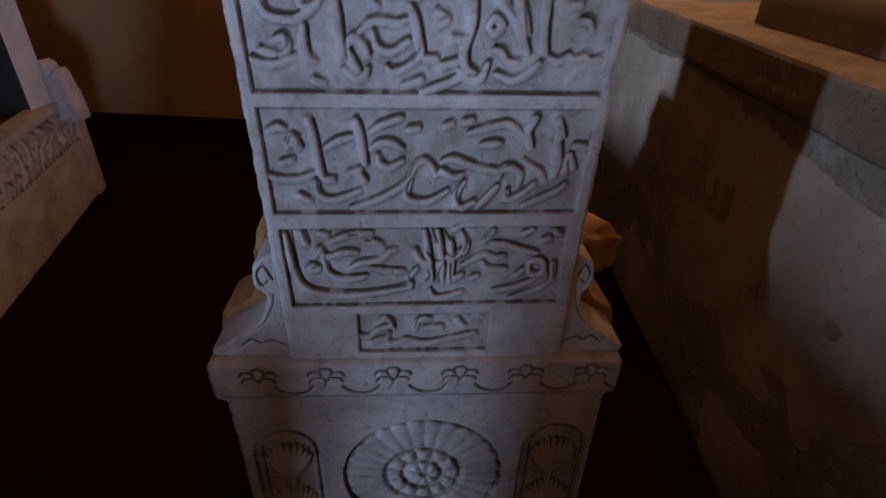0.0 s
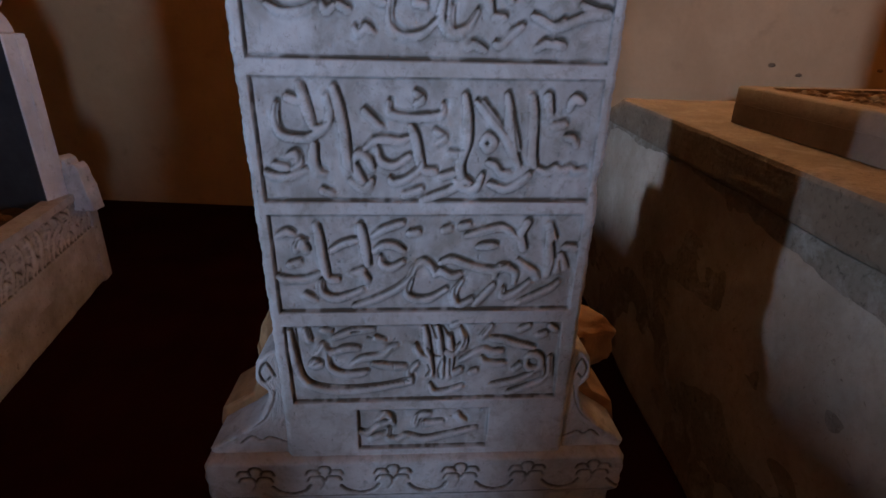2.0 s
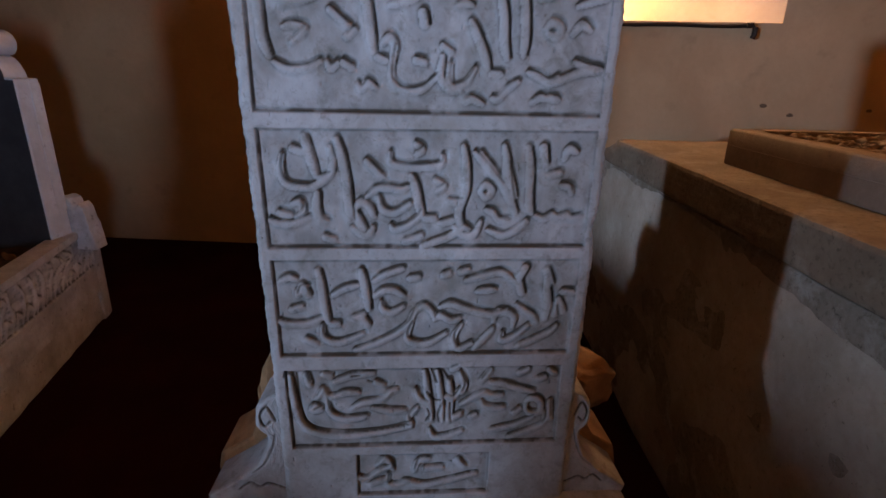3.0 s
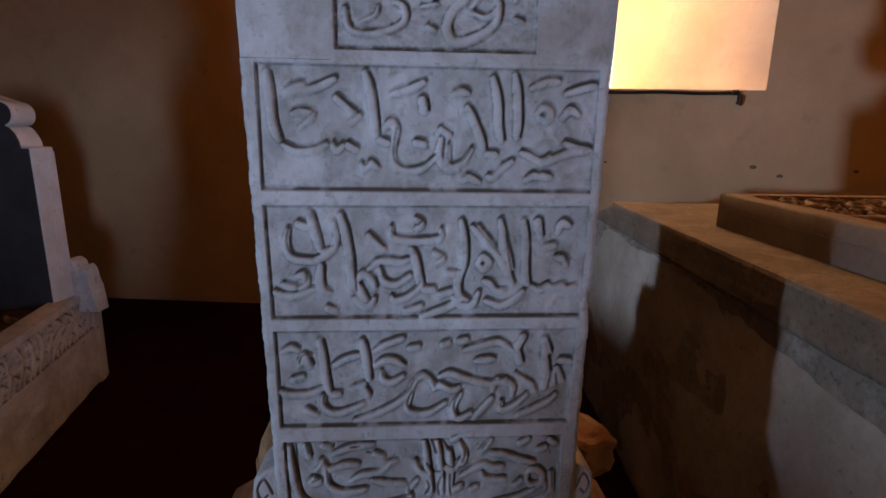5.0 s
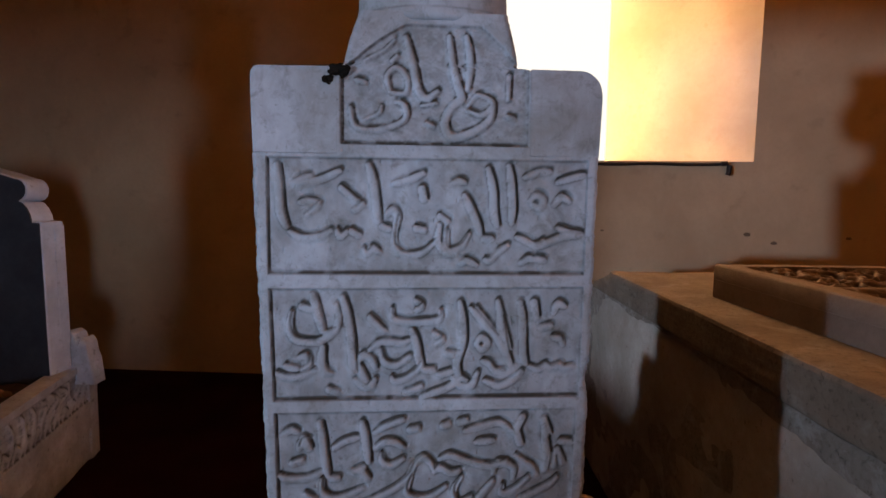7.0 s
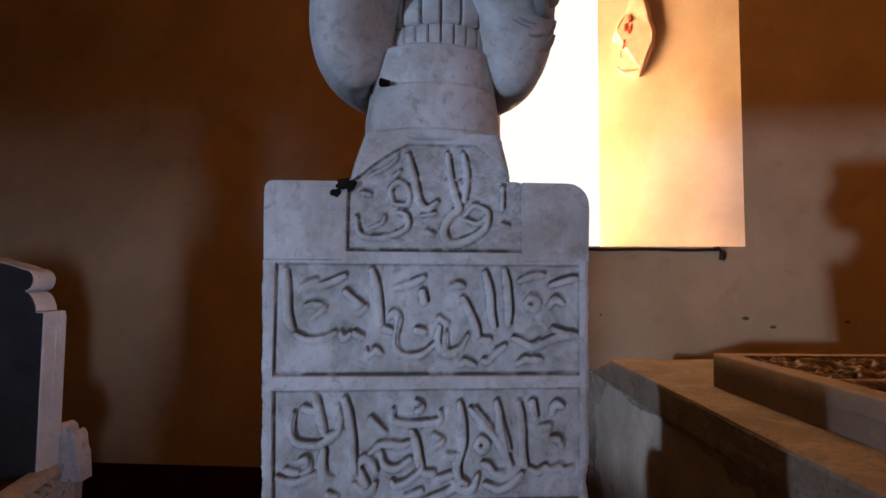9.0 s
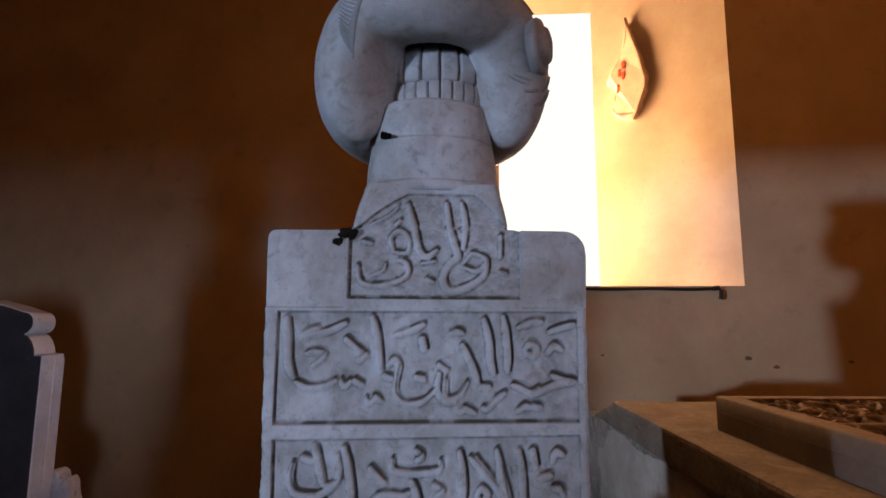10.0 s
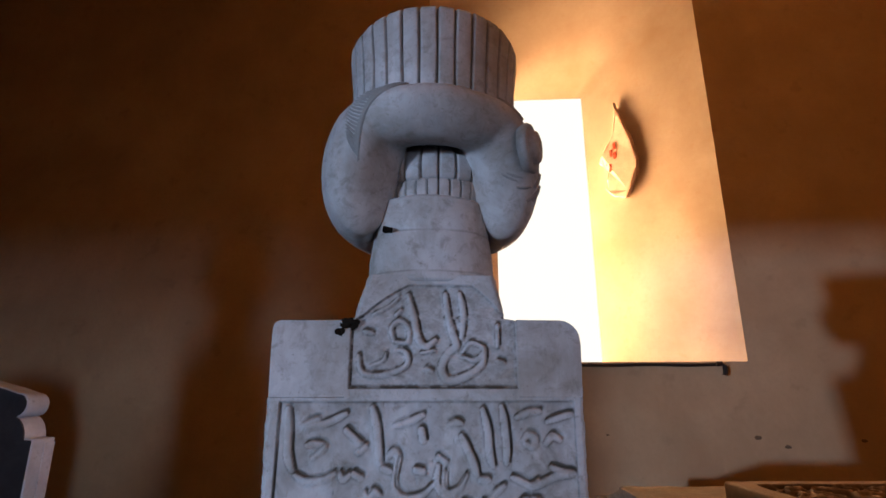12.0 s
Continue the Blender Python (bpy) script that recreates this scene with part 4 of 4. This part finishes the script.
lid_ob = relief_mesh("leaf_carving", ld, lg, lid.us, lid.ws, lambda w: (np.zeros_like(w), np.zeros_like(w) + lw), 0.047, LID, LID_T, "deeply undercut leaf scrolls")
part("lid_slab", block(0.0, lw, -ll, 0.0, 0.0, 0.0575), LID, LID_T, "plain thick slab below the carving")
# the face turns up: y (depth) becomes height, w runs back toward the camera
lid_ob.matrix_local = Matrix(((1, 0, 0, 0), (0, 0, -1, 0), (0, -1, 0, lh), (0, 0, 0, 1)))
lid_ob.data.flip_normals()

# ---- second grave: stone box and a headstone with stepped scrolled shoulders ----
GRAVE = empty("stone_grave", pose(-1.80, 2.345, 0, 0, 0, 16), "weathered marble box grave with a tall headstone", "grave")
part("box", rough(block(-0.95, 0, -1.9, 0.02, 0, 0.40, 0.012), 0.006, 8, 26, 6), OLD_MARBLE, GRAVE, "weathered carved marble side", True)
gs = Relief(0.0, 1.9, 0.16, 0.50, 0.006)
gs.sunk(np.minimum(np.minimum(gs.U - 0.04, 1.86 - gs.U), np.minimum(gs.W - 0.30, 0.47 - gs.W)), 0.014)
rng = np.random.default_rng(11)
for k in range(24):
    c = 0.07 + k * 0.075
    gs.stroke(0.018 + 0.014 * rng.random(), (c, 0.31, c + 0.02 + 0.02 * rng.normal(), 0.37, c + 0.055 + 0.02 * rng.normal(), 0.40 + 0.04 * rng.random(), c + 0.03, 0.45), 0.5)
    gs.stroke(0.022, (c + 0.03, 0.31, c + 0.055, 0.35, c + 0.08, 0.33), 0.5)
gd, gg = gs.heights((1, 1), 0.003, 12)
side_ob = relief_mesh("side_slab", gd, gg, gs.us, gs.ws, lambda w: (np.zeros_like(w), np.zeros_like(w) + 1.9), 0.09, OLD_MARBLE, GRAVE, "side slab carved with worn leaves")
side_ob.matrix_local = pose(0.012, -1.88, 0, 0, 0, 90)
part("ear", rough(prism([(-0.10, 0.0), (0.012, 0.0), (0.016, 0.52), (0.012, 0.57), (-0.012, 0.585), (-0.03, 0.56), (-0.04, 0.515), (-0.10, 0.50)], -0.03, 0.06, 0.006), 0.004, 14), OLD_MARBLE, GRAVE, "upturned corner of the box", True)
part("soil", rough(block(-0.88, -0.07, -1.8, -0.16, 0.38, 0.455), 0.02, 9, 22, 2), SOIL, GRAVE, "dark crumbly soil filling")
clod = empty("soil_clods", pose(-1.80, 2.345, 0.44, 0, 0, 16), "loose pebbles and clods on the grave soil", "rubble", kind="stuff")
bm = bmesh.new()
rng = random.Random(6)
for k in range(140):
    m = Matrix.Translation((rng.uniform(-0.8, -0.1), rng.uniform(-1.6, -0.18), 0.015 + rng.random() * 0.01)) @ Euler((rng.random() * 6, rng.random() * 6, 0)).to_matrix().to_4x4() @ Matrix.Diagonal((rng.uniform(0.01, 0.03), rng.uniform(0.008, 0.022), rng.uniform(0.006, 0.015), 1))
    bmesh.ops.create_icosphere(bm, subdivisions=1, radius=1, matrix=m)
part("clods", rough(bm, 0.004, 40), RUBBLE, clod)

H = empty("headstone", pose(-1.772, 2.215, 0, 0, 0, -4), "tall pale headstone with scrolled shoulders and a face coloured as shaded", "headstone")


def arc(cx, cz, r, a0, a1, n):
    return [(cx + r * math.cos(radians(a0 + (a1 - a0) * k / n)), cz + r * math.sin(radians(a0 + (a1 - a0) * k / n))) for k in range(n + 1)]


def shoulders(inset):
    half = [(-inset, 0.40), (-inset, 1.188 - inset), (-0.045, 1.190 - inset), (-0.05, 1.215), (-0.064, 1.245), (-0.085, 1.268), (-0.105, 1.276)] + arc(-0.110, 1.326, 0.052 - inset, -75, 95, 9) + [(-0.19, 1.40 - inset), (-0.33, 1.43 - inset)]
    return half + [(-0.66 - u, w) for u, w in half[::-1]]


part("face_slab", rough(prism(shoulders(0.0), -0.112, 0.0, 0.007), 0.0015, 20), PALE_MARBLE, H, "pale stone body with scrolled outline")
# thin dark sheet over the face, painted shade
part("dark_field", prism(shoulders(0.006), -0.1155, -0.108), SHADED_FACE, H, "face coloured near-black to read as unlit")
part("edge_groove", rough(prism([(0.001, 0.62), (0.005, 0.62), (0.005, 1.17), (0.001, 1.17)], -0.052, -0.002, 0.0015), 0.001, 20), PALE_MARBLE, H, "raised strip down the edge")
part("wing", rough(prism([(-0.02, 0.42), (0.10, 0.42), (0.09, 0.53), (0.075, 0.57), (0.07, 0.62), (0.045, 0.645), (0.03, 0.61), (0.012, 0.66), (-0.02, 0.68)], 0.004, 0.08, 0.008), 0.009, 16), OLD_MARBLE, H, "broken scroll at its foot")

# ---- broken stones tucked behind the headstone's footing ----
def rubble(name, m, sx, sy, sz, seed, label):
    bm = bmesh.new()
    bmesh.ops.create_icosphere(bm, subdivisions=4, radius=1)
    for v in bm.verts:
        v.co = Vector([math.copysign(abs(c) ** 0.42, c) for c in v.co])
        v.co += noise.noise_vector(v.co * 1.3 + Vector((seed, 0, 0))) * 0.24 + noise.noise_vector(v.co * 4 + Vector((seed, 0, 0))) * 0.13 + noise.noise_vector(v.co * 13) * 0.05
        v.co = Vector((v.co.x * sx, v.co.y * sy, v.co.z * sz))
    ob = part(name, bm, RUBBLE, None, label, True)
    ob.matrix_world = m
    return tagged(ob, category="stone", group="broken stones behind the headstone")


def on_stone(u, d, w, rz=0.0):
    return STONE.matrix_world @ pose(u, d, w, 0, 0, rz)


for shape in ([(-0.19, 0.845), (-0.232, 0.845), (-0.262, 0.79), (-0.278, 0.75), (-0.266, 0.70), (-0.29, 0.66), (-0.35, 0.625), (-0.352, 0.585), (-0.19, 0.585)],
              [(0.20, 0.585), (0.358, 0.585), (0.350, 0.625), (0.315, 0.655), (0.292, 0.69), (0.20, 0.70)]):
    part("rough_back", rough(prism(shape, 0.088, 0.20, 0.006), 0.012, 22), RUBBLE, STONE, "unpolished brown back of the footing")
rubble("broken_stone", on_stone(0.290, 0.135, 0.738, 25), 0.050, 0.050, 0.040, 3, "jagged brown broken stone lying behind the scroll")

# ---- at the window: iron bar with a hooked end, hanging paper ----
def tube(path, r, n=8):
    bm = bmesh.new()
    rows = []
    for k, p in enumerate(path):
        q = (Vector(path[min(k + 1, len(path) - 1)]) - Vector(path[max(k - 1, 0)])).normalized()
        s = q.orthogonal().normalized()
        t = q.cross(s)
        rows.append([bm.verts.new(Vector(p) + (s * math.cos(2 * math.pi * j / n) + t * math.sin(2 * math.pi * j / n)) * r) for j in range(n)])
    for a, b in zip(rows, rows[1:]):
        for j in range(n):
            bm.faces.new((a[j], a[(j + 1) % n], b[(j + 1) % n], b[j]))
    bm.faces.new(rows[0])
    bm.faces.new(rows[-1][::-1])
    return bm


BAR = empty("iron_bar", pose(0, 0, 0), "thin black iron bar with a bent end below the window", "iron bar")
part("rod", tube([(0.10 + 0.11 * k, 3.585, 1.556 + 0.003 * math.sin(k * 1.3)) for k in range(16)], 0.011), IRON, BAR)
part("hook", tube([(1.74, 3.575, 1.56), (1.775, 3.57, 1.562), (1.792, 3.57, 1.545), (1.793, 3.572, 1.505), (1.787, 3.575, 1.485)], 0.017), IRON, BAR, "bent hooked end")

PAPER_T = empty("hanging_paper", pose(1.429, 4.186, 2.99, 0, 0, -49.7), "crumpled paper packet with red print hanging on the reveal", "paper packet")
bm = prism([(0.0, 0.957), (-0.015, 0.78), (-0.08, 0.61), (-0.21, 0.435), (-0.14, 0.29), (-0.175, 0.145), (-0.08, 0.06), (0.03, 0.01), (0.155, 0.23), (0.165, 0.35), (0.10, 0.58), (0.045, 0.78)], -0.018, 0.03, 0.012)
part("packet", rough(bm, 0.022, 7, 3, 4), PAPER, PAPER_T, "creased pale paper")
for k, (x, h) in enumerate(((-0.115, 0.40), (-0.075, 0.47), (-0.035, 0.44), (-0.09, 0.34), (-0.03, 0.53))):
    part("print_bar", rough(block(x - 0.016, x + 0.012, -0.026, -0.020, h - 0.04, h + 0.03, 0.002), 0.012, 20, 1, k), RED_PRINT, PAPER_T)

# ---- chips and nail holes in the wall ahead ----
for x, h, r, sd in ((1.955, 1.085, 0.017, 1), (2.135, 1.03, 0.015, 2), (2.62, 1.07, 0.014, 3), (0.98, 1.10, 0.008, 4)):
    bm = bmesh.new()
    bmesh.ops.create_icosphere(bm, subdivisions=3, radius=1)
    for v in bm.verts:
        v.co += noise.noise_vector(v.co * 1.6 + Vector((sd, 0, 0))) * 0.4
        v.co = Vector((v.co.x * r * 1.4, v.co.y * 0.004, v.co.z * r * 0.7))
    ob = part("wall_chip", bm, DIM_PLASTER, wall_north)
    ob.location = (x, 3.6, h)
